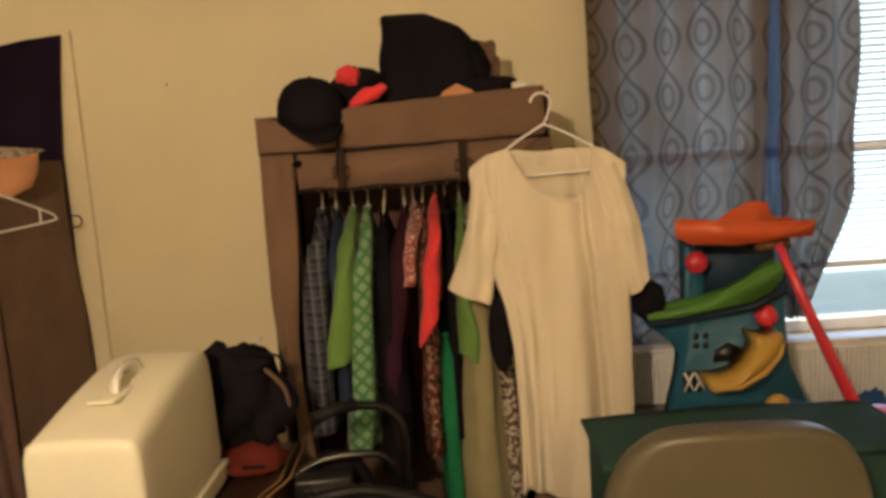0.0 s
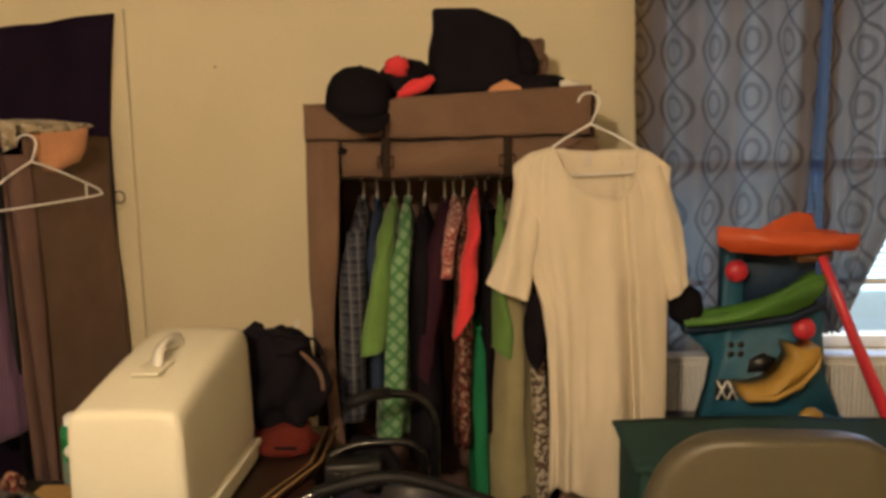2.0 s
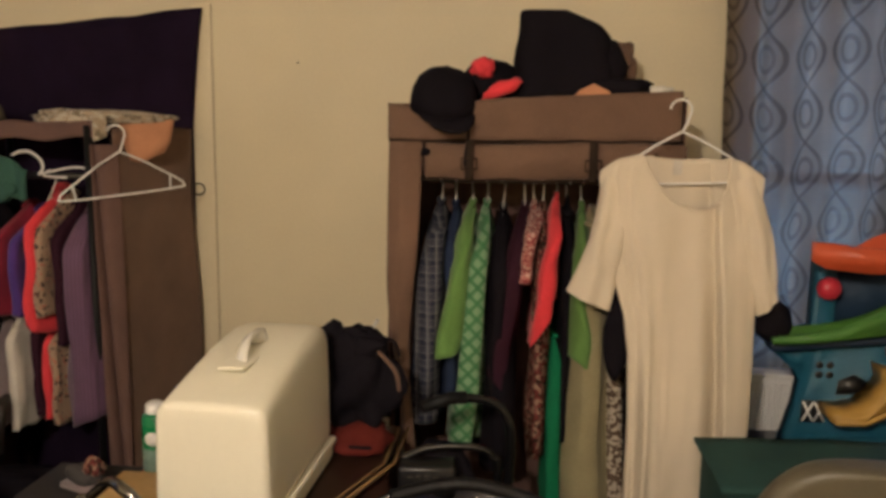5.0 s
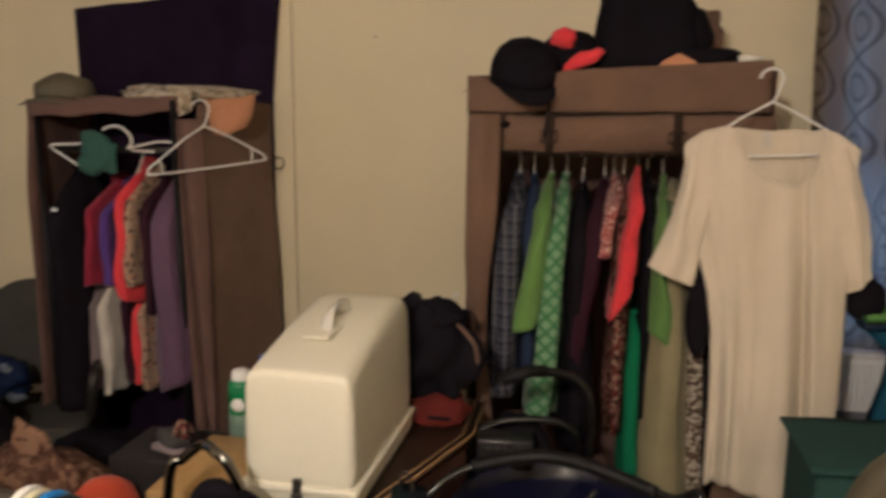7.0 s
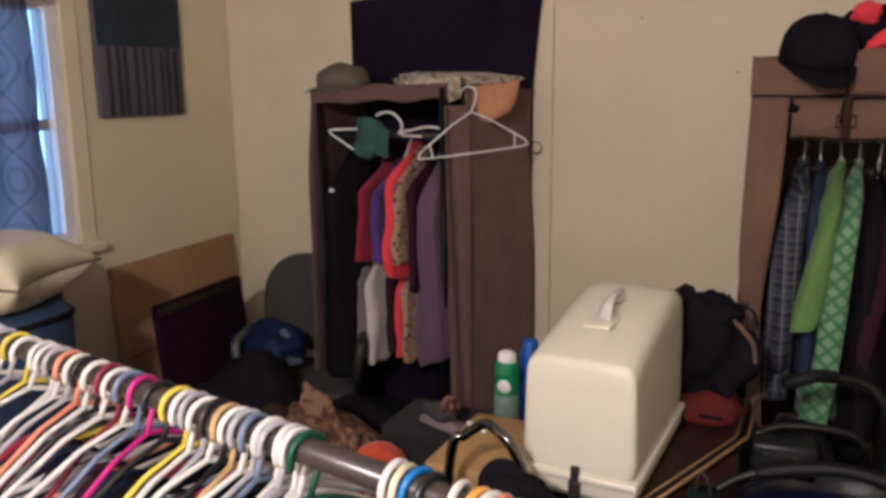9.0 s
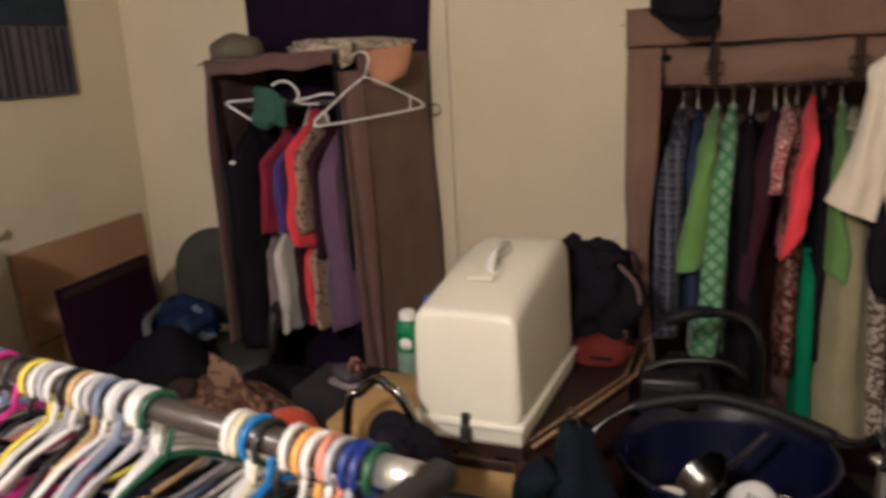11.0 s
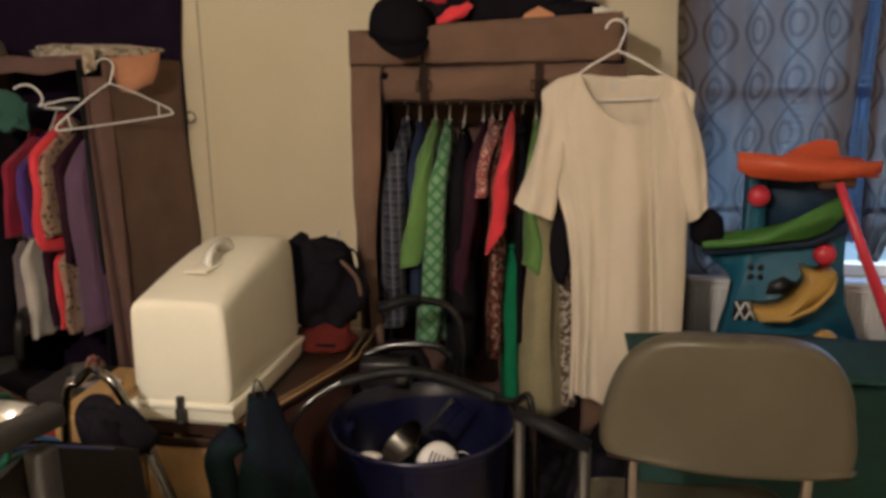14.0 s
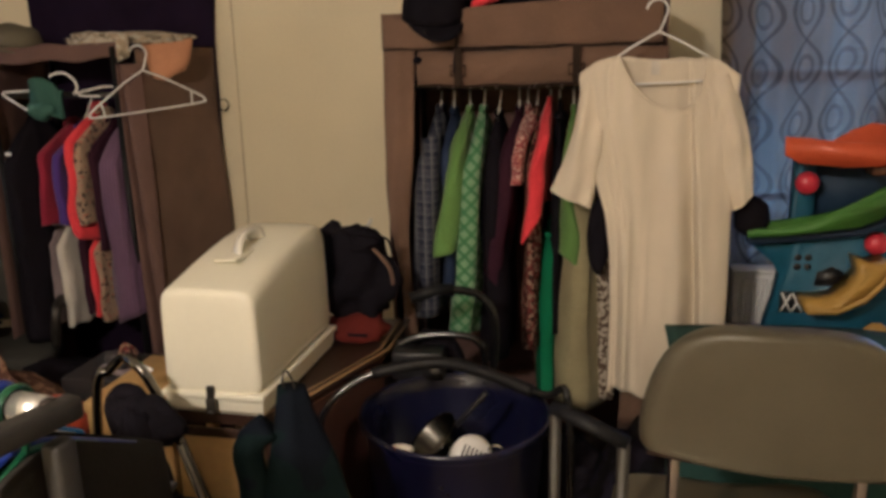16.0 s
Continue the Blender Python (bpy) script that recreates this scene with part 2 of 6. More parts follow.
def moved(bm, m):
    bmesh.ops.transform(bm, matrix=m, verts=bm.verts[:])
    return bm


def wob(x, y, z, s=1.0):
    return noise.noise(Vector((x * s, y * s, z * s)))


def lump(c, r, seed=0.0, rough=0.25, scale=6.0, sub=4, flat=None):
    """A soft heap: a ball pushed in and out, cut flat below."""
    bm = bmesh.new()
    bmesh.ops.create_icosphere(bm, subdivisions=sub, radius=1)
    for v in bm.verts:
        d = v.co.copy()
        k = 1 + rough * noise.noise(d * 1.7 + Vector((seed, seed * 2, 0))) + rough * 0.5 * noise.noise(d * scale + Vector((0, seed, 3)))
        p = Vector((d.x * r[0], d.y * r[1], d.z * r[2])) * k
        if flat is not None:
            p.z = max(p.z, flat)
        v.co = p + Vector(c)
    return bm


# ---- the room ----
X0, X1, Y0, Y1, H = -2.80, 2.35, -1.3, 3.95, 2.42
WT = 0.12


def structure(name, bm, material, label, category, smooth=False):
    return tagged(part(name, bm, material, None, "", smooth), label, category, kind="structure")


structure("floor", box(X0 - WT, X1 + WT, Y0 - WT, Y1 + WT, -0.1, 0, 0), CARPET, "worn brown carpet floor of the bedroom", "floor")
structure("ceiling", box(X0 - WT, X1 + WT, Y0 - WT, Y1 + WT, H, H + 0.1, 0), CEIL, "plain off-white painted bedroom ceiling", "ceiling")
# back wall with the doorway behind the dark curtain and the window
WX0, WX1, WZ0, WZ1 = 0.61, 1.75, 0.72, 2.06
structure("wall_north", join(
    box(X0 - WT, -2.06, Y1, Y1 + WT, 0, H, 0), box(-2.06, -1.36, Y1, Y1 + WT, 1.86, H, 0),
    box(-1.36, WX0, Y1, Y1 + WT, 0, H, 0), box(WX1, X1 + WT, Y1, Y1 + WT, 0, H, 0),
    box(WX0, WX1, Y1, Y1 + WT, 0, WZ0, 0), box(WX0, WX1, Y1, Y1 + WT, WZ1, H, 0)), WALL, "cream painted bedroom wall with a doorway and window", "wall")
SY0, SY1, SZ0, SZ1 = 2.07, 3.06, 0.98, 1.86
structure("wall_west", join(
    box(X0 - WT, X0, Y0, SY0, 0, H, 0), box(X0 - WT, X0, SY1, Y1, 0, H, 0),
    box(X0 - WT, X0, SY0, SY1, 0, SZ0, 0), box(X0 - WT, X0, SY0, SY1, SZ1, H, 0)), WALL, "cream painted side wall with a window", "wall")
structure("wall_east", box(X1, X1 + WT, Y0, Y1, 0, H, 0), WALL, "cream painted bedroom side wall", "wall")
structure("wall_south", box(X0 - WT, X1 + WT, Y0 - WT, Y0, 0, H, 0), WALL, "cream painted wall behind the room", "wall")
structure("closet_back", join(box(-2.2, -1.2, Y1 + 0.7, Y1 + 0.78, -0.1, H, 0), box(-2.28, -2.2, Y1 + WT, Y1 + 0.78, -0.1, H, 0), box(-1.2, -1.12, Y1 + WT, Y1 + 0.78, -0.1, H, 0), box(-2.28, -1.12, Y1 + WT, Y1 + 0.78, H, H + 0.1, 0), box(-2.28, -1.12, Y1 + WT, Y1 + 0.78, -0.1, 0, 0)), WALL, "plain wall closing the doorway niche", "wall")
casing = box(-1.36, -1.272, Y1 - 0.010, Y1, 0, 1.98, 0.005, 3)
# the casing's faint shadow line, painted as a slightly darker strip
structure("trim_shadow_line", box(-1.2715, -1.2690, Y1 - 0.004, Y1, 0, 1.98, 0), mat("casing_shadow_tan", (0.50, 0.43, 0.30), 0.9, 0.3), "thin darker strip painted as a shadow line along the door casing", "trim")
structure("trim_door", casing, TRIM, "cream painted flat door casing", "trim", False)
structure("baseboard", join(box(-1.268, 0.9, Y1 - 0.014, Y1, 0, 0.09, 0.003), box(X0, X0 + 0.014, Y0, Y1, 0, 0.09, 0.003)), TRIM, "cream painted baseboard", "baseboard")

# ---- windows, blinds and curtains ----
def curtain_material(name, col, line, glow=0.5, clear_max=0.20, patterned=True):
    m = cloth(name, col, 0.9, 0.12)
    n, l = m.node_tree.nodes, m.node_tree.links
    if patterned:
        o = list(axes(m))
        nz = n.new("ShaderNodeTexNoise")
        nz.inputs["Scale"].default_value = 2.2
        l.new(n["Texture Coordinate"].outputs["Object"], nz.inputs["Vector"])
        bunch = calc(m, "MULTIPLY", calc(m, "SINE", calc(m, "MULTIPLY", o[0], 31.0)), 0.007)
        o[0] = calc(m, "ADD", calc(m, "ADD", o[0], bunch), calc(m, "MULTIPLY", nz.outputs[0], 0.075))
        o[2] = calc(m, "ADD", o[2], calc(m, "MULTIPLY", calc(m, "SINE", calc(m, "MULTIPLY", o[0], 11.0)), 0.02))
        w, h = 0.128, 0.190
        dx = calc(m, "MULTIPLY", calc(m, "SUBTRACT", calc(m, "FRACT", calc(m, "DIVIDE", o[0], w)), 0.5), w / 0.024)
        dz = calc(m, "MULTIPLY", calc(m, "SUBTRACT", calc(m, "FRACT", calc(m, "DIVIDE", o[2], h)), 0.5), h / 0.041)
        rr = calc(m, "SQRT", calc(m, "ADD", calc(m, "MULTIPLY", dx, dx), calc(m, "MULTIPLY", dz, dz)))
        blend(m, calc(m, "LESS_THAN", calc(m, "ABSOLUTE", calc(m, "SUBTRACT", rr, 1.0)), 0.20), line, 0.50)
        wave = calc(m, "MULTIPLY", calc(m, "SINE", calc(m, "MULTIPLY", o[2], math.pi / h)), 0.050)
        for sgn in ("ADD", "SUBTRACT"):
            d = calc(m, "ABSOLUTE", calc(m, "SUBTRACT", calc(m, "FRACT", calc(m, "DIVIDE", calc(m, sgn, o[0], wave), w)), 0.5))
            blend(m, calc(m, "LESS_THAN", d, 0.050), line, 0.62)
    clear, mx2 = n.new("ShaderNodeBsdfTransparent"), n.new("ShaderNodeMixShader")
    tr, mx = n.new("ShaderNodeBsdfTranslucent"), n.new("ShaderNodeMixShader")
    l.new(base_of(m), tr.inputs[0])
    mx.inputs[0].default_value = glow
    l.new(n["Principled BSDF"].outputs[0], mx.inputs[1])
    l.new(tr.outputs[0], mx.inputs[2])
    # upright noise in the transparency imitates daylight passing single and doubled folds
    mp, nz2, ramp = n.new("ShaderNodeMapping"), n.new("ShaderNodeTexNoise"), n.new("ShaderNodeMapRange")
    mp.inputs["Scale"].default_value = (9.0, 0.3, 1.1)
    nz2.inputs["Scale"].default_value = 1.0
    l.new(n["Texture Coordinate"].outputs["Object"], mp.inputs["Vector"])
    l.new(mp.outputs[0], nz2.inputs["Vector"])
    l.new(nz2.outputs[0], ramp.inputs[0])
    ramp.inputs[1].default_value, ramp.inputs[2].default_value, ramp.inputs[3].default_value, ramp.inputs[4].default_value = 0.34, 0.66, 0.10, clear_max
    l.new(ramp.outputs[0], mx2.inputs[0])
    l.new(mx.outputs[0], mx2.inputs[1])
    l.new(clear.outputs[0], mx2.inputs[2])
    l.new(mx2.outputs[0], n["Material Output"].inputs[0])
    return m


CURTAIN = curtain_material("taupe_trellis_curtain", (0.27, 0.225, 0.18), (0.070, 0.052, 0.040), 0.52)
GLASS = bpy.data.materials.new("window_glass")
_t, _b = nodes_of(GLASS)
_b.inputs["Transmission Weight"].default_value, _b.inputs["Roughness"].default_value, _b.inputs["IOR"].default_value = 1.0, 0.02, 1.45
DAY = bpy.data.materials.new("bright_daylight")
_t, _b = nodes_of(DAY)
_n = _t.nodes.new("ShaderNodeTexNoise")
_n.inputs["Scale"].default_value = 1.4
_m = _t.nodes.new("ShaderNodeMix")
_m.data_type = "RGBA"
_m.inputs[6].default_value, _m.inputs[7].default_value = (0.30, 0.66, 1.0, 1), (0.62, 0.90, 1.0, 1)
_t.links.new(_n.outputs[0], _m.inputs[0])
_t.links.new(_m.outputs[2], _b.inputs["Emission Color"])
_b.inputs["Emission Strength"].default_value = 3.2
structure("ground", box(-30, 30, -30, 30, -0.35, -0.12, 0), mat("pale_concrete", (0.42, 0.41, 0.38), 0.9, 0.2, 1, 30, 0.3), "pale concrete yard outside the house", "ground")
structure("backdrop", box(-4, 10, 9.0, 9.1, -0.1, 5, 0), DAY, "bright hazy daylight outside the window", "backdrop")
structure("backdrop_side", box(-8.1, -8.0, -3, 8, -0.1, 5, 0), DAY, "bright hazy daylight outside the side window", "backdrop")


def window(name, m, w, z0, z1, label):
    """A sash window in a wall, from inside: along x, the room towards -y."""
    e = tagged(new(name), label, "window", kind="structure")
    e.matrix_basis = m
    f = 0.045
    fr = part("window_frame", join(box(0, f, 0.01, 0.09, z0, z1), box(w - f, w, 0.01, 0.09, z0, z1), box(f, w - f, 0.01, 0.09, z0, z0 + f), box(f, w - f, 0.01, 0.09, z1 - f, z1),
                              box(f, w - f, 0.03, 0.08, (z0 + z1) / 2 - 0.02, (z0 + z1) / 2 + 0.02)), WHITEPL, e, "", False)
    part("casing", join(box(-0.07, 0, -0.010, 0, z0 - 0.03, z1 + 0.07), box(w, w + 0.07, -0.010, 0, z0 - 0.03, z1 + 0.07), box(0, w, -0.010, 0, z1, z1 + 0.07)), TRIM, e, "", False)
    part("window_sill", box(-0.08, w + 0.08, -0.05, 0.01, z0 - 0.03, z0), TRIM, e, "", False)
    for a, b in ((z0 + f, (z0 + z1) / 2 - 0.02), ((z0 + z1) / 2 + 0.02, z1 - f)):
        p = part("pane", box(f, w - f, 0.05, 0.054, a, b, 0), GLASS, fr, "", False)
        p.visible_shadow = False
    return e


window("window_1", pose(WX0, Y1, 0), WX1 - WX0, WZ0, WZ1, "white sash window behind the trellis curtain")
window("window_2", pose(X0, SY0, 0, 0, 0, 90), SY1 - SY0, SZ0, SZ1, "white side window behind a dark curtain")
blind = thing("window_blind", "white slatted blind pulled most of the way down", "blind", (WX0 + 0.05, Y1 + 0.005, 0))
_sl = box(0, WX1 - WX0 - 0.1, -0.012, 0.012, -0.0012, 0.0012, 0)
_s0 = part("slat", _sl, WHITEPL, blind, "", False)
_s0.matrix_basis = pose(0, 0, 1.00, -22)
_k = 1
while 1.00 + 0.024 * _k < 2.02:
    s = _s0.copy()
    scene.collection.objects.link(s)
    s.matrix_basis = pose(0, 0, 1.00 + 0.024 * _k, -22)
    _k += 1
part("bottom_rail", box(0, WX1 - WX0 - 0.1, -0.014, 0.014, 0.958, 0.980), WHITEPL, blind)
part("headrail", box(0, WX1 - WX0 - 0.1, -0.018, 0.018, 2.02, 2.055), WHITEPL, blind)


def curtain(name, x0, x1, z0, z1, folds, material, label, m=None, amp=0.022, flare=0.0, pull=0.0):
    e = thing(name, label, "curtain")
    if m:
        e.matrix_basis = m

    def fn(u, v):
        x = x0 + (x1 - x0) * u
        y = amp * math.sin(u * folds * 2 * math.pi + 0.5 * math.sin(v * 5)) * (0.55 + 0.45 * (1 - v)) + 0.02 * wob(x * 3, v * 4, 1)
        z = z0 + (z1 - z0) * v + 0.012 * wob(u * 9, 3, v)
        return (x + 0.012 * wob(x * 4, v * 5, 4) + flare * (1 - v) * (u - 0.5) - pull * u * max(0.0, (0.34 - v) / 0.34) ** 1.3, y, z)
    part("panel", sheet(fn, 110, 44, 0.002), material, e)
    part("rod", tube([(x0 - 0.08, 0, z1 - 0.02), (x1 + 0.08, 0, z1 - 0.02)], 0.009, 10), BLACKMET, e, "thin black curtain rod")
    return e


curtain("window_curtain", 0.518, 1.156, 0.42, 2.17, 5, CURTAIN, "taupe curtain with a dark interlaced trellis pattern", pose(0, Y1 - 0.07, 0), 0.03, -0.07)
curtain("window_curtain", 1.185, 1.455, 0.80, 2.17, 3, CURTAIN, "narrow taupe trellis curtain panel beside the bare blind", pose(0, Y1 - 0.07, 0), 0.024, -0.03, 0.17)
SHEER = curtain_material("pale_blue_sheer", (0.085, 0.095, 0.115), (0.2, 0.2, 0.2), 0.75, 0.18, False)
curtain("sheer_curtain", 1.105, 1.235, 0.86, 2.10, 2, SHEER, "thin pale blue sheer behind the trellis curtain", pose(0, Y1 - 0.035, 0), 0.010)
NAVYC = curtain_material("slate_print_curtain", (0.12, 0.11, 0.14), (0.035, 0.03, 0.04), 0.4)
curtain("side_curtain", -0.9, 0.0, 0.72, 1.87, 5, NAVYC, "slate patterned curtain over the side window", pose(X0 + 0.05, 2.895, 0, 0, 0, 90), 0.02, 0.06)
dark = thing("doorway_curtain", "dark plum cloth hung over the doorway", "curtain")


def doorway_cloth(u, v):
    """Hung from its corners: the top slants, the free edge is drawn in below."""
    z = 0.12 + (1.762 + 0.080 * u) * v + 0.008 * math.sin(u * 3.1) * v * -0.6 + 0.003 * wob(u * 9, 0, 3)
    right = -1.296 - 0.046 * min(1.0, max(0.0, (1.957 - z) / 0.42)) ** 0.8
    x = -2.135 + (right + 2.135) * u + 0.010 * wob(u * 2, v * 4, 7) * (1 - u)
    return (x, Y1 - 0.035 + 0.012 * math.sin(u * 19 + v) + 0.010 * wob(u * 5, v * 3, 2), z)


part("panel", sheet(doorway_cloth, 60, 40, 0.004), PLUM, dark)


# ---- clothes ----
def hanger(name, material, label, group="hangers", span=1.0):
    """A tubular clothes hanger along x, its hook's inner top at the origin."""
    e = thing(name, label, "hanger", group=group)
    hook = arc((-0.004, 0, -0.026), 0.028, 172, -35, 16) + [(0.013, 0, -0.058), (0, 0, -0.085)]
    part("hook", tube(hook, 0.0032, 7), material, e)
    body = smooth_path([(0, 0, -0.082), (0.07, 0, -0.118), (0.182, 0, -0.190), (0.196, 0, -0.206), (0.184, 0, -0.217), (0, 0, -0.220), (-0.184, 0, -0.217), (-0.196, 0, -0.206), (-0.182, 0, -0.190), (-0.07, 0, -0.118)], 4)
    bars = [tube([(s * 0.155, 0, -0.172), (s * 0.150, 0, -0.218)], 0.003, 6) for s in (-1, 1)] if span == 1 else []
    part("frame", join(tube([(x * span, y, z) for x, y, z in body], 0.0034, 7, closed=True), *bars), material, e)
    return e


def garment(name, x, zt, zb, wt, wb, material, label, y=3.44, depth=0.20, lean=0.0, seed=0, category="shirt", group="", cut=0.0, sleeves=0.0, front=0.0):
    """A garment hung edge-on from a rail along x: narrow in x, wide in y. cut: slant of the hem. """
    e = thing(name, label, category, (x, y, 0), group=group)
    rings, n, k = [], 40, 26
    for j in range(k + 1):
        v = j / k
        zz = zt + (zb - zt) * v
        w = (wt + (wb - wt) * v) * (0.14 + 0.86 * min(1, v * 6) ** 0.8) / 2
        d = depth * (0.25 + 0.75 * min(1, v * 5) ** 0.7)
        r = []
        for i in range(n):
            a = 2 * math.pi * i / n
            c, s = math.cos(a), math.sin(a)
            c, s = math.copysign(abs(c) ** 0.45, c), math.copysign(abs(s) ** 0.75, s)
            f = 1 + 0.22 * math.sin(s * 8 + seed * 2.3 + v * 1.5) * min(1, v * 3) + 0.18 * wob(c + seed, s * 3, v * 4)
            px = c * w * f + lean * v + 0.014 * wob(seed, v * 3, s * 2)
            py = s * d * (1 + 0.06 * wob(seed * 3, v * 4, c)) - front * v
            r.append((px, py, zz + cut * c * w * 2 * v * v + 0.012 * wob(c * 2, s * 3, seed) * v - (0.05 * abs(s) * (1 - v))))
        rings.append(r)
    part("body", skin(rings), material, e)
    if category in ("trousers", "skirt"):
        part("waistband", tube([(0.55 * wt * math.cos(a) * 0.5 + lean * 0.06, depth * 0.62 * math.sin(a), zt - 0.055) for a in [2 * math.pi * i / 24 for i in range(24)]], 0.008, 6, True, 1.6), material, e)
    else:
        part("collar", tube([(0.14 * wt * math.cos(a), 0.055 * math.sin(a), zt - 0.014 + 0.010 * math.cos(2 * a)) for a in [2 * math.pi * i / 20 for i in range(20)]], 0.0035, 6, True, 1.4), material, e)
    if sleeves:
        for sgn in (-1,):
            rr = []
            for j in range(9):
                v = j / 8
                zc = zt - 0.09 - sleeves * v
                r = []
                for i in range(16):
                    a = 2 * math.pi * i / 16
                    r.append((lean * v * 0.6 + math.cos(a) * wt * 0.42 * (1 + 0.2 * wob(seed, v * 4, i)), sgn * (depth * 0.82 + 0.02 * v) + math.sin(a) * 0.045 * (0.7 + 0.5 * v), zc + 0.01 * math.cos(a)))
                rr.append(r)
            part("sleeve", skin(rr), material, e)
    return e


PLAID = plaid("grey_navy_plaid", (0.024, 0.027, 0.046), (0.085, 0.085, 0.10), (0.21, 0.21, 0.215), 0.040)
BLUE = cloth("slate_blue_cotton", (0.022, 0.034, 0.075))
LIME = cloth("lime_green_cotton", (0.125, 0.245, 0.065))
LATTICE = diamonds("green_white_lattice_print", (0.20, 0.34, 0.20), (0.055, 0.185, 0.075), 0.048, 0.36)
MAROON = cloth("dark_maroon_knit", (0.035, 0.012, 0.022))
PINKP = printed("pink_floral_print", (0.42, 0.17, 0.15), [(0.60, 0.42, 0.36), (0.20, 0.03, 0.04)], 60)
BROWNP = printed("brown_black_print", (0.035, 0.02, 0.016), [(0.30, 0.19, 0.14), (0.14, 0.03, 0.03)], 55)
CORAL = cloth("coral_red_cotton", (0.72, 0.050, 0.062))
EMERALD = cloth("emerald_green_cotton", (0.008, 0.15, 0.065))
OLIVE = cloth("pale_olive_cotton", (0.29, 0.255, 0.145))
SNAKE = printed("brown_white_print", (0.10, 0.07, 0.05), [(0.50, 0.44, 0.36)], 70)
LILAC = cloth("dusty_lilac_jersey", (0.132, 0.072, 0.128))
blend(LILAC, stripes(LILAC, axes(LILAC)[0], 0.013, 0.35), (0.075, 0.045, 0.07), 0.5)
PURPLE = cloth("violet_cotton", (0.075, 0.035, 0.20))
CRIMSON = cloth("crimson_cotton", (0.25, 0.016, 0.04))
GREYLIL = cloth("greyish_mauve_cotton", (0.20, 0.16, 0.17))
WHITEC = cloth("white_cotton", (0.60, 0.56, 0.49))
BEIGEP = printed("beige_spotted_print", (0.36, 0.25, 0.17), [(0.04, 0.025, 0.025), (0.42, 0.15, 0.10)], 50, 0.60)
TEALC = cloth("sea_green_cotton", (0.040, 0.100, 0.080))
GREYGREEN = cloth("grey_green_felt", (0.115, 0.10, 0.07))
CAMO = printed("tan_camouflage", (0.34, 0.27, 0.19), [(0.16, 0.13, 0.09), (0.45, 0.40, 0.32)], 28, 0.52)
PEACH = cloth("peach_suede", (0.50, 0.24, 0.13))

GREYPLAST = mat("pale_hanger_plastic", (0.62, 0.60, 0.55), 0.4, 0.08, 9, 90, 0.04)
# ---- the wardrobe beside the window ----
WF = 3.385   # its front
ward = thing("cloth_wardrobe", "taupe fabric wardrobe with its front rolled open, full of clothes", "wardrobe", (-0.52, WF, 0))


def strip(pts_in, pts_out, y, bulge, material, name, parent, thick=0.005):
    """A hanging cloth strip between two edges, each a list of (x, z) from the top down."""
    a, b = smooth_path([(x, 0, z) for x, z in pts_in], 8), smooth_path([(x, 0, z) for x, z in pts_out], 8)
    k = min(len(a), len(b)) - 1

    def fn(u, v):
        i = min(int(v * k + 0.5), k)
        p = a[i].lerp(b[i], u)
        return (p.x, y + bulge * math.sin(u * math.pi) * -1 + 0.006 * wob(u * 3 + y, v * 6, p.x * 3), p.z)
    return part(name, sheet(fn, 14, k, thick), material, parent)


# the top band sags a little between the corners and carries the caps
part("top_band", sheet(lambda u, v: (0.83 * u - 0.004, -0.004 * math.sin(u * math.pi) + 0.004 * wob(u * 6, v * 2, 1) + 0.006 * wob(u * 17 + v * 3, v * 3, 3), 1.512 + 0.006 * u + (0.105 + 0.034 * u - 0.022 * math.sin(min(1, u * 3) * math.pi) * (u < 0.333)) * v), 50, 8, 0.006), TAUPE, ward)
part("binding", tube([(0.83 * i / 24, -0.008 - 0.002 * math.sin(i), 1.510 + 0.006 * i / 24 + 0.002 * math.sin(i * 1.3)) for i in range(25)], 0.0035, 6), SEAM, ward, "dark stitched binding")
part("valance", sheet(lambda u, v: (0.105 + 0.66 * u, 0.004 - 0.022 * math.sin(v * math.pi) + 0.004 * wob(u * 7, v * 3, 5) + 0.006 * wob(u * 15 - v * 4, v * 2, 9), 1.403 - 0.006 * math.sin(u * 6) + 0.104 * v), 46, 10, 0.006), TAUPE, ward, "front flap rolled up under the top")
part("binding", tube([(0.105 + 0.66 * i / 24, -0.012, 1.400 + 0.003 * math.sin(i * 0.9)) for i in range(25)], 0.004, 6), SEAM, ward)
part("roof", sheet(lambda u, v: (0.83 * u, 0.005 + 0.45 * v, 1.612 + 0.034 * u - 0.012 * math.sin(v * math.pi)), 24, 10, 0.006), TAUPE, ward)
strip([(0.0, 1.508), (-0.005, 1.2), (0.0, 1.0), (0.035, 0.75), (0.035, 0.50)], [(0.098, 1.508), (0.085, 1.2), (0.062, 0.95), (0.068, 0.75), (0.092, 0.50)], -0.004, 0.012, TAUPE, "front_strip", ward)
strip([(0.74, 1.508), (0.75, 1.0), (0.74, 0.3)], [(0.845, 1.508), (0.85, 1.0), (0.84, 0.3)], -0.004, 0.012, TAUPE, "front_strip", ward)
part("side_panel", sheet(lambda u, v: (0.004 - 0.006 * math.sin(v * 4) + 0.012 * wob(u * 3, v * 4, 2), 0.006 + 0.44 * u, 0.04 + 1.565 * v), 12, 30, 0.005), TAUPE_SIDE, ward)
part("side_panel", sheet(lambda u, v: (0.838 + 0.012 * wob(u * 3, v * 4, 8), 0.006 + 0.44 * u, 0.04 + 1.60 * v), 12, 30, 0.005), TAUPE_SIDE, ward)
part("back_panel", sheet(lambda u, v: (-0.012 + 0.862 * u, 0.458 + 0.01 * wob(u * 4, v * 5, 2), 0.04 + 1.57 * v), 20, 20, 0.005), TAUPE_SIDE, ward)
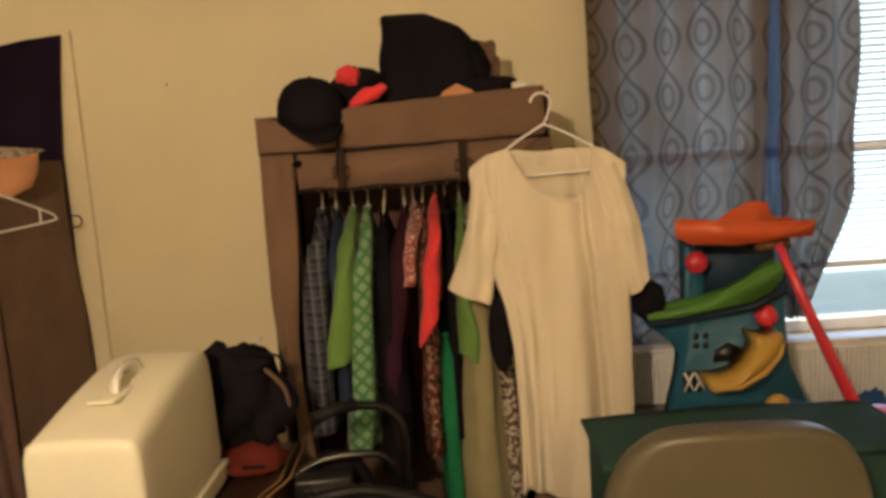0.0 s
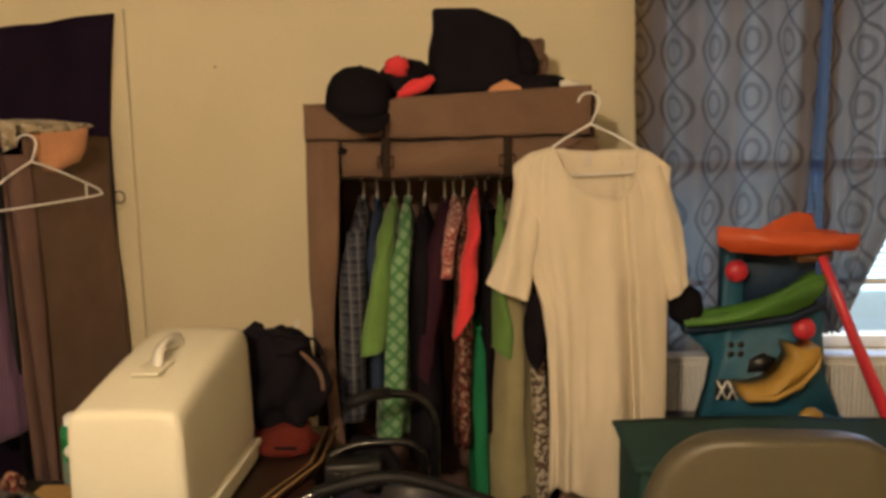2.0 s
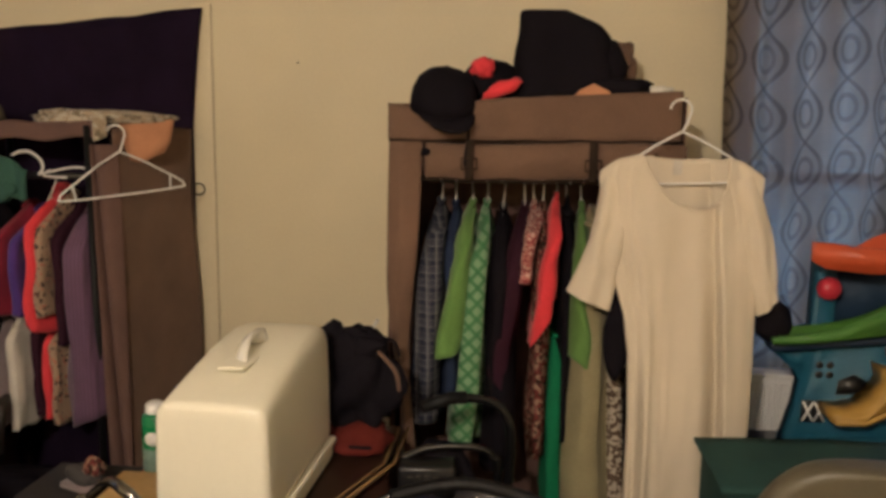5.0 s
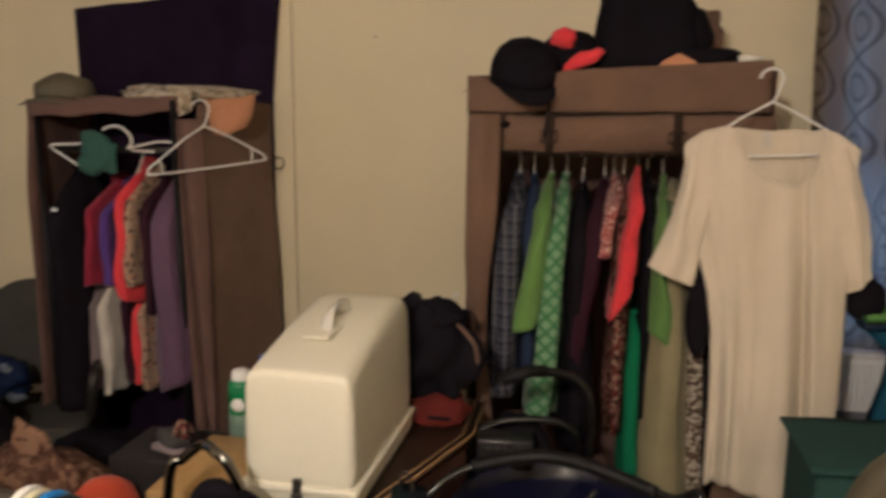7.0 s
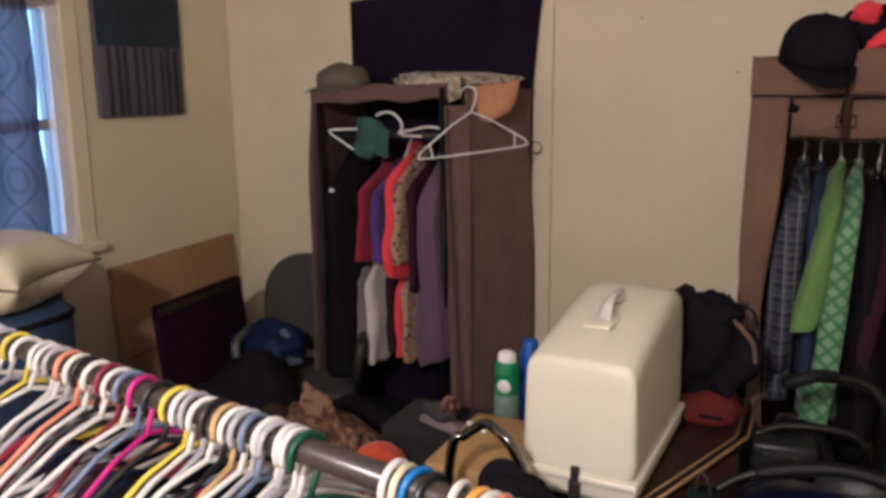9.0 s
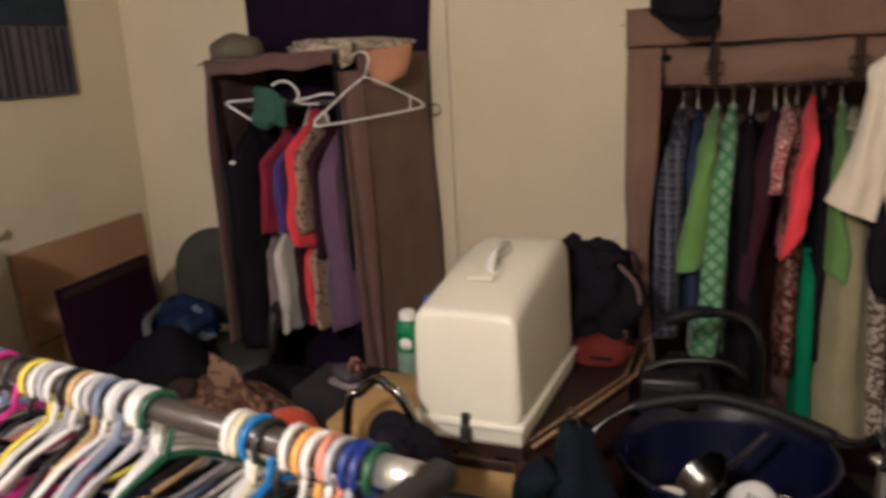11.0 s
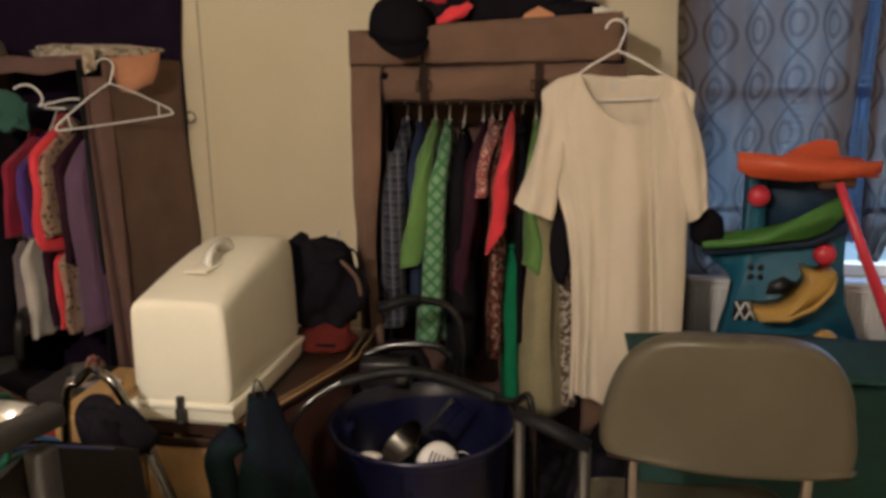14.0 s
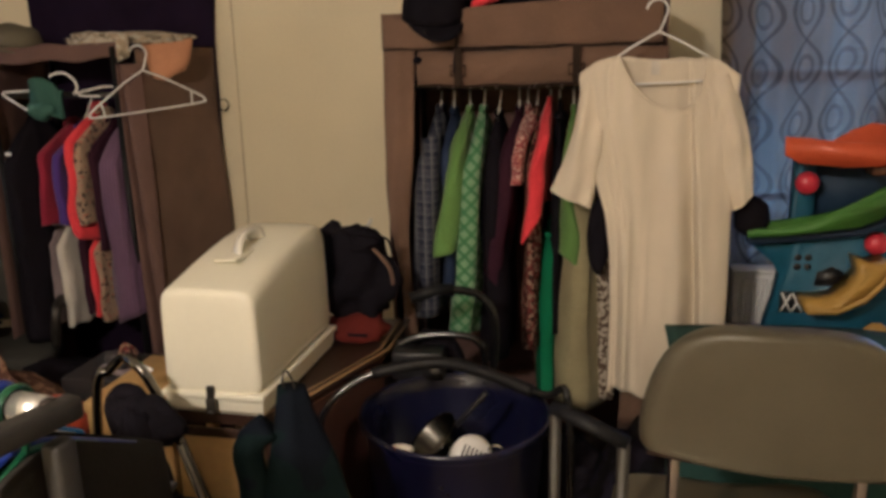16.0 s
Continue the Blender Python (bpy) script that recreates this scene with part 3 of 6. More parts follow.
for px, py in ((0.025, 0.03), (0.815, 0.03), (0.025, 0.43), (0.815, 0.43)):
    part("leg", tube([(px, py, 0), (px, py, 1.60)], 0.010, 10), BLACKRUB, ward)
part("rail", tube([(0.02, 0.20, 1.388), (0.82, 0.20, 1.388)], 0.011, 10), GREYMETAL, ward, "steel clothes rail")
for px in (0.235, 0.585):
    part("strap", join(box(px - 0.012, px + 0.012, -0.035, -0.029, 1.402, 1.512, 0.002), tube([(px - 0.022, -0.036, 1.432), (px + 0.022, -0.036, 1.432), (px + 0.022, -0.036, 1.462), (px - 0.022, -0.036, 1.462)], 0.003, 6, True)), SEAM, ward, "dark tie strap with a slide buckle")
part("pull", tube(smooth_path([(0.228, -0.016, 1.60), (0.232, -0.026, 1.54), (0.226, -0.032, 1.49), (0.222, -0.034, 1.44)]), 0.004, 6), BLACK, ward, "black dangling cord")
part("knot", lump((0.108, -0.016, 1.478), (0.014, 0.010, 0.012), 2, 0.3, 5, 2), BLACK, ward)

G1 = "clothes on the wardrobe rail"
P3 = 0.001653
for nm, px, zt, zb, wt, wb, ma, la, kw in (
    ("shirt", 708, 1.352, 0.65, 0.072, 0.105, PLAID, "long grey and navy plaid shirt on a hanger", dict(lean=-0.035, seed=1, sleeves=0.5)),
    ("shirt", 736, 1.345, 0.72, 0.052, 0.062, BLUE, "slate blue cotton shirt on a hanger", dict(seed=2, depth=0.17)),
    ("blouse", 768, 1.350, 0.87, 0.050, 0.080, LIME, "lime green cotton blouse on a hanger", dict(lean=-0.062, seed=3, cut=0.15, front=0.03)),
    ("dress", 795, 1.350, 0.585, 0.060, 0.105, LATTICE, "long dress with a green and white lattice print", dict(lean=-0.055, seed=4, category="dress")),
    ("dress", 826, 1.335, 0.50, 0.075, 0.090, BLACK, "long plain black dress on a hanger", dict(seed=5, category="dress", depth=0.18)),
    ("cardigan", 866, 1.345, 0.78, 0.056, 0.064, MAROON, "dark maroon knit cardigan on a hanger", dict(lean=-0.072, seed=6, depth=0.18, cut=-0.6)),
    ("blouse", 884, 1.35, 1.095, 0.042, 0.058, PINKP, "short pink floral print blouse on a hanger", dict(seed=7, lean=-0.028, depth=0.19)),
    ("dress", 900, 1.345, 0.55, 0.046, 0.052, BROWNP, "brown and black print dress on a hanger", dict(seed=8, lean=-0.006, category="dress", depth=0.18)),
    ("shirt", 925, 1.375, 0.96, 0.030, 0.078, CORAL, "bright coral red shirt on a hanger", dict(seed=9, lean=-0.036, cut=0.9, depth=0.22, front=0.015)),
    ("skirt", 946, 1.37, 0.6, 0.03, 0.04, BLACK, "long black skirt on a hanger", dict(seed=10, category="skirt", depth=0.16)),
    ("blouse", 972, 1.35, 0.86, 0.03, 0.075, LIME, "lime green short sleeved blouse on a hanger", dict(seed=11, lean=0.002, cut=-0.4)),
    ("trousers", 930, 0.99, 0.38, 0.05, 0.06, EMERALD, "emerald green cotton trousers on a hanger", dict(seed=12, category="trousers", depth=0.15, front=0.03)),
    ("trousers", 992, 1.34, 0.36, 0.08, 0.150, OLIVE, "pale olive wide cotton trousers on a hanger", dict(seed=13, category="trousers", lean=0.004, depth=0.19, front=0.015)),
    ("skirt", 1040, 1.34, 0.38, 0.05, 0.06, SNAKE, "long brown and white print skirt on a hanger", dict(seed=14, category="skirt", lean=0.012, depth=0.16)),
    ("coat", 1085, 1.36, 0.45, 0.10, 0.12, BLACK, "black coat hung behind the white shirt", dict(seed=15, category="coat", depth=0.18)),
):
    garment(nm, -0.519 + (px - 627) * P3, zt - 0.018, zb, wt, wb, ma, la, y=WF + 0.20, group=G1, **kw)
wh = hanger("hanger", WHITEPL, "white plastic hanger hooked over the wardrobe's edge", "hangers")
wh.matrix_basis = pose(0.284, 3.262, 1.628, 0, -2, 0)
wr = hanger("hanger", GREYPLAST, "pale plastic hanger on the wardrobe rail", "hangers on the wardrobe rail", 0.28)
wr.matrix_basis = pose(-0.519 + (735 - 627) * P3, WF + 0.20, 1.404, 0, 0, 96)
for i, px in enumerate((708, 768, 795, 826, 866, 884, 900, 925, 946, 972)):
    copy_thing(wr, pose(-0.519 + (px - 627) * P3, WF + 0.20, 1.404, 0, 3 * math.sin(i * 2.1), 90 + 12 * math.sin(i * 1.7)))


# ---- the long shirt on its hanger ----
def long_shirt():
    e = thing("long_shirt", "long cream cotton tee shirt hung on a white hanger", "shirt", (0.284, 3.262, 0))

    def edge(v, s):
        """Half width from the shoulders (v = 1) to the hem."""
        ks = ((0.0, 0.106 if s < 0 else 0.215), (0.25, 0.104 if s < 0 else 0.224), (0.44, 0.112 if s < 0 else 0.223), (0.55, 0.128 if s < 0 else 0.220), (0.62, 0.150 if s < 0 else 0.222), (0.80, 0.195 if s < 0 else 0.215), (0.93, 0.208 if s < 0 else 0.222), (1.0, 0.190 if s < 0 else 0.202))
        for (a, p), (b, q) in zip(ks, ks[1:]):
            if a <= v <= b:
                return p + (q - p) * (v - a) / (b - a)
        return ks[-1][1]

    def shoulder(x):
        a = abs(x)
        return 1.494 - 0.28 * max(0, a - 0.07) - 2.0 * max(0, a - 0.15) ** 1.4

    collar = smooth_path([(-0.100, 0, 1.486), (-0.080, 0, 1.448), (-0.055, 0, 1.408), (-0.020, 0, 1.368), (0.020, 0, 1.346), (0.055, 0, 1.337), (0.085, 0, 1.344), (0.104, 0, 1.372), (0.116, 0, 1.421), (0.127, 0, 1.486)], 5)

    def neck_z(x):
        for p, q in zip(collar, collar[1:]):
            if p.x <= x <= q.x:
                return p.z + (q.z - p.z) * (x - p.x) / max(1e-6, q.x - p.x)
        return 9.0

    def surface(front):
        def fn(u, v):
            s = u * 2 - 1
            x_top = s * (0.190 if s < 0 else 0.202)
            neck = max(0.0, 1 - (abs(x_top - 0.013) / 0.113) ** 1.5)
            ztop = min(shoulder(x_top), neck_z(x_top)) if front else shoulder(x_top) - 0.022 * neck ** 0.5
            zbot = 0.492 + 0.02 * math.sin(u * 7) + (0.155 * max(0, (u - 0.80) / 0.2) ** 0.5 if u > 0.80 else 0) + (0.0 if front else 0.01)
            z = zbot + (ztop - zbot) * v
            vv = (z - 0.49) / (1.497 - 0.49)
            x = s * (edge(max(0, min(1, vv)), -1 if s < 0 else 1))
            round_ = math.sqrt(max(0, 1 - s * s))
            low = 1 - vv
            drape = (0.004 + 0.012 * low) * math.sin(s * 6.3 + 2.4 * wob(s * 1.3, vv * 1.3, 5) + 1.2 * math.sin(vv * 2.4) + 0.6)
            drape += 0.006 * low * math.sin(s * 13 + 3.5 * wob(s * 1.6, vv * 1.1, 8)) + 0.030 * wob(s * 1.8, vv * 2.6, 2) + 0.005 * wob(s * 5, vv * 6, 6)
            mid = 0.40 + 0.30 * low
            drape += 0.070 * math.exp(-((s - mid) / (0.030 if s > mid else 0.15)) ** 2) * min(1, low * 2.2)
            for at, deep, wide in ((-0.80, 0.006, 0.035), (-0.62, 0.008, 0.050), (0.70, 0.004, 0.060), (0.88, 0.004, 0.040)):
                drape += deep * math.exp(-((s - at - 0.05 * low + 0.03 * wob(vv * 3, at, 1)) / wide) ** 2) * min(1, 0.06 + 1.1 * vv ** 2)
            y = (-1 if front else 1) * (0.050 * round_ ** 0.8 * (0.45 + 0.55 * (1 - vv)) + 0.004) + drape * round_ ** 0.5
            return (x, y, z)
        return fn

    def body(front):
        return sheet(surface(front), 150, 60, 0.0025)

    part("front", body(True), CREAMCOTTON, e)
    back = part("back", body(False), CREAMCOTTON, e)
    for sgn, name in ((-1, "sleeve"), (1, "sleeve")):
        rings = []
        for j in range(19):
            v = j / 18
            # from the shoulder down and outwards to the cuff
            ox = (0.196 + 0.091 * v ** 0.85 - 0.02 * math.sin(v * 3.1)) if sgn < 0 else (0.200 + 0.076 * v + 0.018 * math.sin(v * 3.1))
            ix = (0.105 + 0.060 * v) if sgn < 0 else (0.12 + 0.105 * v)
            zo, zi = 1.436 - 0.329 * v - 0.006 * math.sin(v * 3.1), 1.41 - 0.355 * v
            r = []
            for i in range(28):
                a = 2 * math.pi * i / 28
                t = 0.5 + 0.5 * math.cos(a)
                px = ix + (ox - ix) * t
                pz = zi + (zo - zi) * t
                py = 0.010 + math.copysign(abs(math.sin(a)) ** 0.6, math.sin(a)) * (0.030 + 0.016 * v) * (1 + 0.22 * math.sin(t * 10 + v * 2.5 + sgn)) + 0.011 * wob(t * 3, v * 5, sgn)
                r.append((sgn * px, py, pz))
            rings.append(r)
        part(name, skin(rings, cap=False), CREAMCOTTON, e)
    rib = []
    for p in collar[1:-1]:
        q = Vector(surface(True)((p.x / (0.190 if p.x < 0 else 0.202) + 1) / 2, 1.0))
        rib.append((q.x, q.y - 0.001, q.z))
    part("neckband", tube(rib, 0.0038, 6), CREAMCOTTON, e, "sewn neckband")
    part("label_tag", box(-0.012, 0.012, 0.018, 0.020, 1.43, 1.47, 0.0005), WHITEC, back, "small woven label inside the collar")
    return e


long_shirt()
# the dark sleeves of a garment behind the long shirt
mitt = thing("black_jacket", "black jacket hung behind the cream shirt", "jacket", (0.30, 3.335, 0))
part("body", lump((0.02, 0, 1.10), (0.19, 0.022, 0.32), 3, 0.12, 4, 4), BLACK, mitt)
part("sleeve", lump((-0.158, -0.045, 0.965), (0.036, 0.026, 0.115), 5, 0.15, 3, 3), BLACK, mitt)
part("sleeve", lump((0.27, -0.03, 1.03), (0.05, 0.03, 0.06), 6, 0.2, 3, 3), BLACK, mitt)

# ---- caps and bags on the wardrobe ----
bagb = thing("black_bag", "slouchy black cloth bag on top of the wardrobe", "bag", (-0.02, 3.56, 1.63))
part("body", skin([[(((0.155 - 0.02 * v) * c) + 0.03 * v * 0 + 0.010 * wob(c, s, v * 3), (0.115 * s), 0.255 * v + (-0.07 * v * max(0, c) ** 1.2) + 0.012 * wob(c * 2, s * 2, v)) for c, s in [(math.copysign(abs(math.cos(a)) ** 0.5, math.cos(a)), math.copysign(abs(math.sin(a)) ** 0.6, math.sin(a))) for a in [2 * math.pi * i / 36 for i in range(36)]]] for v in [j / 10 for j in range(11)]]), BLACK, bagb)
part("flap", lump((0.13, -0.03, 0.035), (0.135, 0.09, 0.038), 4, 0.2, 4, 3, flat=-0.03), BLACK, bagb)
part("side_bulge", lump((0.105, 0.0, 0.105), (0.085, 0.085, 0.085), 14, 0.18, 4, 3), BLACK, bagb)
# tan cloth piece and the bag's shadow on the wall, modelled as one lump
part("strap", lump((0.165, 0.06, 0.105), (0.055, 0.03, 0.085), 9, 0.55, 4, 4), TAUPE, bagb, "tan cloth bunched behind it, also shaped as the bag's shadow")


def cap_thing(name, label, material, at, turn, r=0.105, bill=True, tilt=0.0):
    e = thing(name, label, "cap", at, turn)
    e.matrix_basis = pose(*at, tilt, 0, turn)
    crown = part("crown", lathe([(r, 0.0), (r * 1.0, 0.03), (r * 0.96, 0.06), (r * 0.82, 0.09), (r * 0.55, 0.112), (r * 0.2, 0.122), (0.004, 0.123)], 28), material, e)
    if bill:
        part("brim", sheet(lambda u, v: (r * (1.0 - 0.12 * v) * math.cos(math.pi * u) , -r * math.sin(math.pi * u) * (0.96 + 0.72 * v), 0.004 - 0.018 * v * v + 0.02 * v * (1 - math.sin(math.pi * u))), 24, 8, 0.005), material, e)
    part("button", lump((0, 0, 0.125), (0.008, 0.008, 0.005), 1, 0.05, 2, 2), material, crown)
    return e


cap_thing("baseball_cap", "black cap lying over the wardrobe's front edge", BLACK, (-0.368, 3.41, 1.600), 20, 0.096, True, 20)
red = thing("red_scarf", "bright orange-red bows of ribbon beside the cap", "ribbon", (-0.24, 3.47, 1.63))
part("loop", lump((-0.015, 0, 0.095), (0.035, 0.02, 0.030), 1, 0.4, 3, 3), CORAL, red)
part("loop", moved(lump((0, 0, 0), (0.060, 0.018, 0.020), 2, 0.4, 3, 3), pose(0.04, -0.045, 0.030, 0, -24, 0)), CORAL, red)
cap_thing("baseball_cap", "second black cap behind the ribbon", BLACK, (-0.235, 3.58, 1.632), -30, 0.10, True, 10)
pk = thing("peach_box", "small peach folded paper box on the wardrobe", "box", (0.06, 3.41, 1.643))
part("body", moved(slab([(-0.05, 0), (0.05, 0), (0.045, 0.012), (0.0, 0.034), (-0.04, 0.014)], -0.02, 0.02, 0.002), pose(0, 0, 0)), PEACH, pk, "", False)
bt = thing("glass_bottle", "small clear bottle lying on the wardrobe", "bottle", (0.25, 3.42, 1.66))
part("body", tube([(-0.03, 0, 0.0), (0.0, 0, 0.002), (0.012, 0, 0.003), (0.016, 0, 0.003), (0.035, 0, 0.004)], [0.012, 0.012, 0.011, 0.006, 0.006], 12), CLEAR, bt)

# ---- the sewing machine in its case, on its table ----
case = thing("sewing_machine_case", "ivory plastic sewing machine case with a carrying handle", "sewing case", (-0.744, 2.550, 0.676), -1.5)


def case_ring(y, inset):
    rise = 0.306 + 0.066 * (0.62 * math.sin(min(1, max(0, y / 0.40)) * math.pi / 2) + 0.38 * min(1, max(0, y / 0.40))) - 0.012 * max(0, (y - 0.36) / 0.13) ** 2
    z0, w = 0.058, 0.125
    ring = []
    for i in range(44):
        a = 2 * math.pi * i / 44
        c, s = math.cos(a), math.sin(a)
        c2, s2 = math.copysign(abs(c) ** 0.22, c), math.copysign(abs(s) ** 0.22, s)
        zc, hz = (z0 + rise) / 2, (rise - z0) / 2
        zz = zc + s2 * (hz - inset)
        taper = 1 - 0.06 * max(0, (zz - z0) / 0.29)
        ring.append((c2 * (w * taper - inset), y, zz + 0.006 * (1 - abs(c2) ** 4) * (s > 0)))
    return ring


part("cover", skin([case_ring(y, k) for y, k in ((0.0, 0.030), (0.0, 0.014), (0.003, 0.006), (0.009, 0.001), (0.016, 0.0), (0.06, 0), (0.12, 0), (0.18, 0), (0.25, 0), (0.32, 0), (0.40, 0), (0.462, 0.0), (0.474, 0.004), (0.483, 0.014), (0.486, 0.03))]), IVORY, case)
part("rim", box(-0.132, 0.132, -0.009, 0.497, 0.046, 0.064, 0.006, 3), IVORY, case)
part("base_tray", skin([[(x * k, 0.244 + y * k, z) for x, y in ((-0.127, -0.246), (0.127, -0.246), (0.127, 0.246), (-0.127, 0.246))] for k, z in ((0.88, 0.0), (0.935, 0.003), (0.975, 0.016), (0.99, 0.047))]), IVORY, case, "", False)
part("latch", join(box(-0.012, 0.012, -0.018, -0.008, 0.014, 0.052, 0.002), box(-0.009, 0.009, -0.015, -0.004, 0.050, 0.082, 0.002), tube([(-0.010, -0.02, 0.02), (0.010, -0.02, 0.02)], 0.004, 8)), GREYMETAL, case, "dark spring latch on the front")
part("handle", join(tube(smooth_path([(0, 0.178, 0.345), (0, 0.190, 0.374), (0, 0.212, 0.389), (0, 0.256, 0.392), (0, 0.284, 0.382), (0, 0.298, 0.352)]), [0.009] * 31, 8, flat=2.6)), CLEAR, case, "glossy pale carrying handle")
part("handle_recess", box(-0.03, 0.03, 0.115, 0.34, 0.350, 0.357, 0.003), IVORY, case)

tab = thing("sewing_table", "honey oak sewing table with a dark walnut top", "table", (-0.62, 2.9, 0))
EDGE_OAK = mat("worn_oak_edge", (0.27, 0.165, 0.075), 0.5, 0.3, 6, 60, 0.1)
TOP = [(-0.30, -0.33), (-0.005, -0.33), (0.155, 0.13), (0.155, 0.40), (-0.30, 0.40)]
part("tabletop", skin([[(x, y, z) for x, y in TOP] for z in (0.646, 0.674)]), DARKWOOD, tab, "", False)
for k, zz in ((0.006, 0.672), (0.034, 0.6775)):
    part("edge_band", tube([(-0.005 + k - 0.012, -0.325, zz), (0.155 + k - 0.012, 0.13, zz), (0.155 + k - 0.012, 0.39, zz)], 0.0036, 8, flat=1.2), EDGE_OAK, tab, "worn oak edging")
part("drop_leaf", skin([[(x + d, y, z) for d, z in ((-0.012, 0.640), (0.006, 0.640), (0.030, 0.12), (0.012, 0.12))] for x, y in ((-0.004, -0.325), (0.152, 0.125), (0.153, 0.395))]), mat("reddish_walnut", (0.050, 0.020, 0.014), 0.5, 0.3, 4, 60, 0.12), tab, "reddish walnut drop leaf", False)
part("front_panel", box(-0.235, -0.02, -0.345, -0.333, 0.10, 0.640, 0.004), OAK, tab, "honey oak front panel")
part("front_panel", box(-0.275, -0.245, -0.350, -0.322, 0.0, 0.650, 0.004), OAK, tab)
part("rail", box(-0.235, -0.02, -0.352, -0.346, 0.622, 0.645, 0.001), DARKWOOD, tab)
for px, pys in ((-0.28, (-0.30, 0.37)), (0.10, (0.12, 0.37))):
    for py in pys:
        part("leg", box(px - 0.018, px + 0.018, py - 0.018, py + 0.018, 0, 0.645, 0.004), DARKWOOD, tab)

# ---- the chair ----
chair = thing("side_chair", "grey-taupe vinyl padded chair with a steel frame", "chair", (0.43, 2.22, 0), -2.0)


def pad(w, h, t, cx, cz, power=0.42, flat_low=True):
    rings = []
    for j, (d, k) in enumerate(((-t, 0.90), (-t * 0.9, 0.965), (-t * 0.6, 0.99), (0, 1.0), (t * 0.6, 0.99), (t * 0.9, 0.965), (t, 0.90))):
        r = []
        for i in range(64):
            a = 2 * math.pi * i / 64
            c, s = math.cos(a), math.sin(a)
            e = power if s > 0 else 0.34
            x, z = math.copysign(abs(c) ** power, c) * w * k, math.copysign(abs(s) ** e, s) * h * k
            if s < 0:
                x *= 1 - 0.04 * abs(s)
            r.append((cx + x * (1.0 + 0.015 * (z < 0)), d + 0.03 * (x / w) ** 2 + 0.004 * wob(x * 8, z * 8, d), cz + z - 0.008 * (x / w)))
        rings.append(r)
    return skin(rings)




def back_pad(t):
    """A backrest with a straight lower edge and wide round upper corners, bowed round the sitter."""
    half = [(-0.205, -0.118), (-0.216, -0.105), (-0.219, -0.07), (-0.212, -0.02), (-0.196, 0.035), (-0.170, 0.078), (-0.130, 0.108), (-0.075, 0.120)]
    loop = half + [(0.0, 0.122)] + [(-x, z) for x, z in half[::-1]] + [(0.0, -0.124)]
    ring = smooth_path([(x, 0, z) for x, z in loop + loop[:1]], 5)[:-1]
    rings = []
    for d, k in ((-1.0, 0.80), (-0.97, 0.88), (-0.82, 0.945), (-0.45, 0.985), (0, 1.0), (0.45, 0.985), (0.82, 0.95), (1.0, 0.86)):
        rings.append([(0.008 + p.x * k, d * t + 0.030 * (p.x / 0.22) ** 2 + 0.003 * wob(p.x * 8, p.z * 8, d), 0.950 + p.z * (0.5 + 0.5 * k) - 0.030 * (p.x + 0.2) * (p.z < 0)) for p in ring])
    return skin(rings)


part("backrest", back_pad(0.030), VINYL, chair, "padded vinyl backrest")
part("piping", tube([(0.008 - 0.205 + 0.41 * i / 12, -0.020 + 0.030 * ((-0.205 + 0.41 * i / 12) / 0.22) ** 2, 0.950 - 0.116 - 0.030 * (0.41 * i / 12)) for i in range(13)], 0.004, 6), SEAM, chair, "dark seam along the lower edge")
part("seat", moved(pad(0.235, 0.22, 0.035, 0, 0, 0.45), pose(-0.02, 0.25, 0.50, 90, 0, 0)), VINYL, chair, "padded vinyl seat")
for sx in (-1, 1):
    part("back_post", tube(smooth_path([(sx * 0.15, 0.02, 0.90), (sx * 0.15, 0.02, 0.80), (sx * 0.15, 0.03, 0.62), (sx * 0.16, 0.02, 0.46)]), 0.011, 10), CHROME, chair, "chrome back post")
    for yy in (0.0, 0.40):
        part("leg", tube([(sx * 0.18, yy, 0.47), (sx * 0.20, yy + (-0.05 if yy == 0 else 0.02), 0.0)], 0.011, 10), CHROME, chair)


# ---- the tub and what stands round it ----
tub = thing("round_tub", "deep navy blue round plastic tub holding odds and ends", "tub", (-0.213, 2.815, 0))
part("wall", lathe([(0.18, 0.0), (0.185, 0.005), (0.232, 0.57), (0.240, 0.58), (0.247, 0.592), (0.243, 0.602), (0.236, 0.597), (0.226, 0.56), (0.18, 0.03), (0.004, 0.03)], 56), NAVYPL, tub)
part("rim", tube([(0.243 * math.cos(2 * math.pi * i / 48), 0.243 * math.sin(2 * math.pi * i / 48), 0.598) for i in range(48)], 0.007, 8, True), NAVYPL, tub)
STUFFING = printed("dark_mixed_cloth", (0.012, 0.012, 0.03), [(0.035, 0.03, 0.05), (0.02, 0.02, 0.02)], 20)
heap = thing("cloth_heap", "dark crumpled cloth filling the tub", "cloth", (-0.213, 2.815, 0.03))
part("body", lump((0, 0, 0.20), (0.185, 0.185, 0.27), 4, 0.10, 4, 4, flat=-0.2), STUFFING, heap)
pot = thing("cooking_pot", "shiny dark metal pot lying in the tub", "pot", (-0.26, 2.80, 0.50))
pot.matrix_basis = pose(-0.235, 2.77, 0.520, 14, -40, 0)
part("body", lathe([(0.004, -0.03), (0.055, -0.028), (0.07, -0.01), (0.074, 0.04), (0.078, 0.045), (0.071, 0.042), (0.066, -0.005), (0.004, -0.018)], 32), mat("dark_steel", (0.10, 0.095, 0.085), 0.25, 0.2, 8, 60, 0.05, metal=1.0), pot)
part("handle", tube(smooth_path([(0.07, 0, 0.03), (0.12, 0, 0.04), (0.19, 0.01, 0.05)]), 0.008, 8), BLACKPL, pot)
fan = thing("white_vent_cup", "small white slotted plastic cup in the tub", "cup", (-0.155, 2.70, 0.525))
fan.matrix_basis = pose(-0.150, 2.675, 0.548, 35, 22, 0)
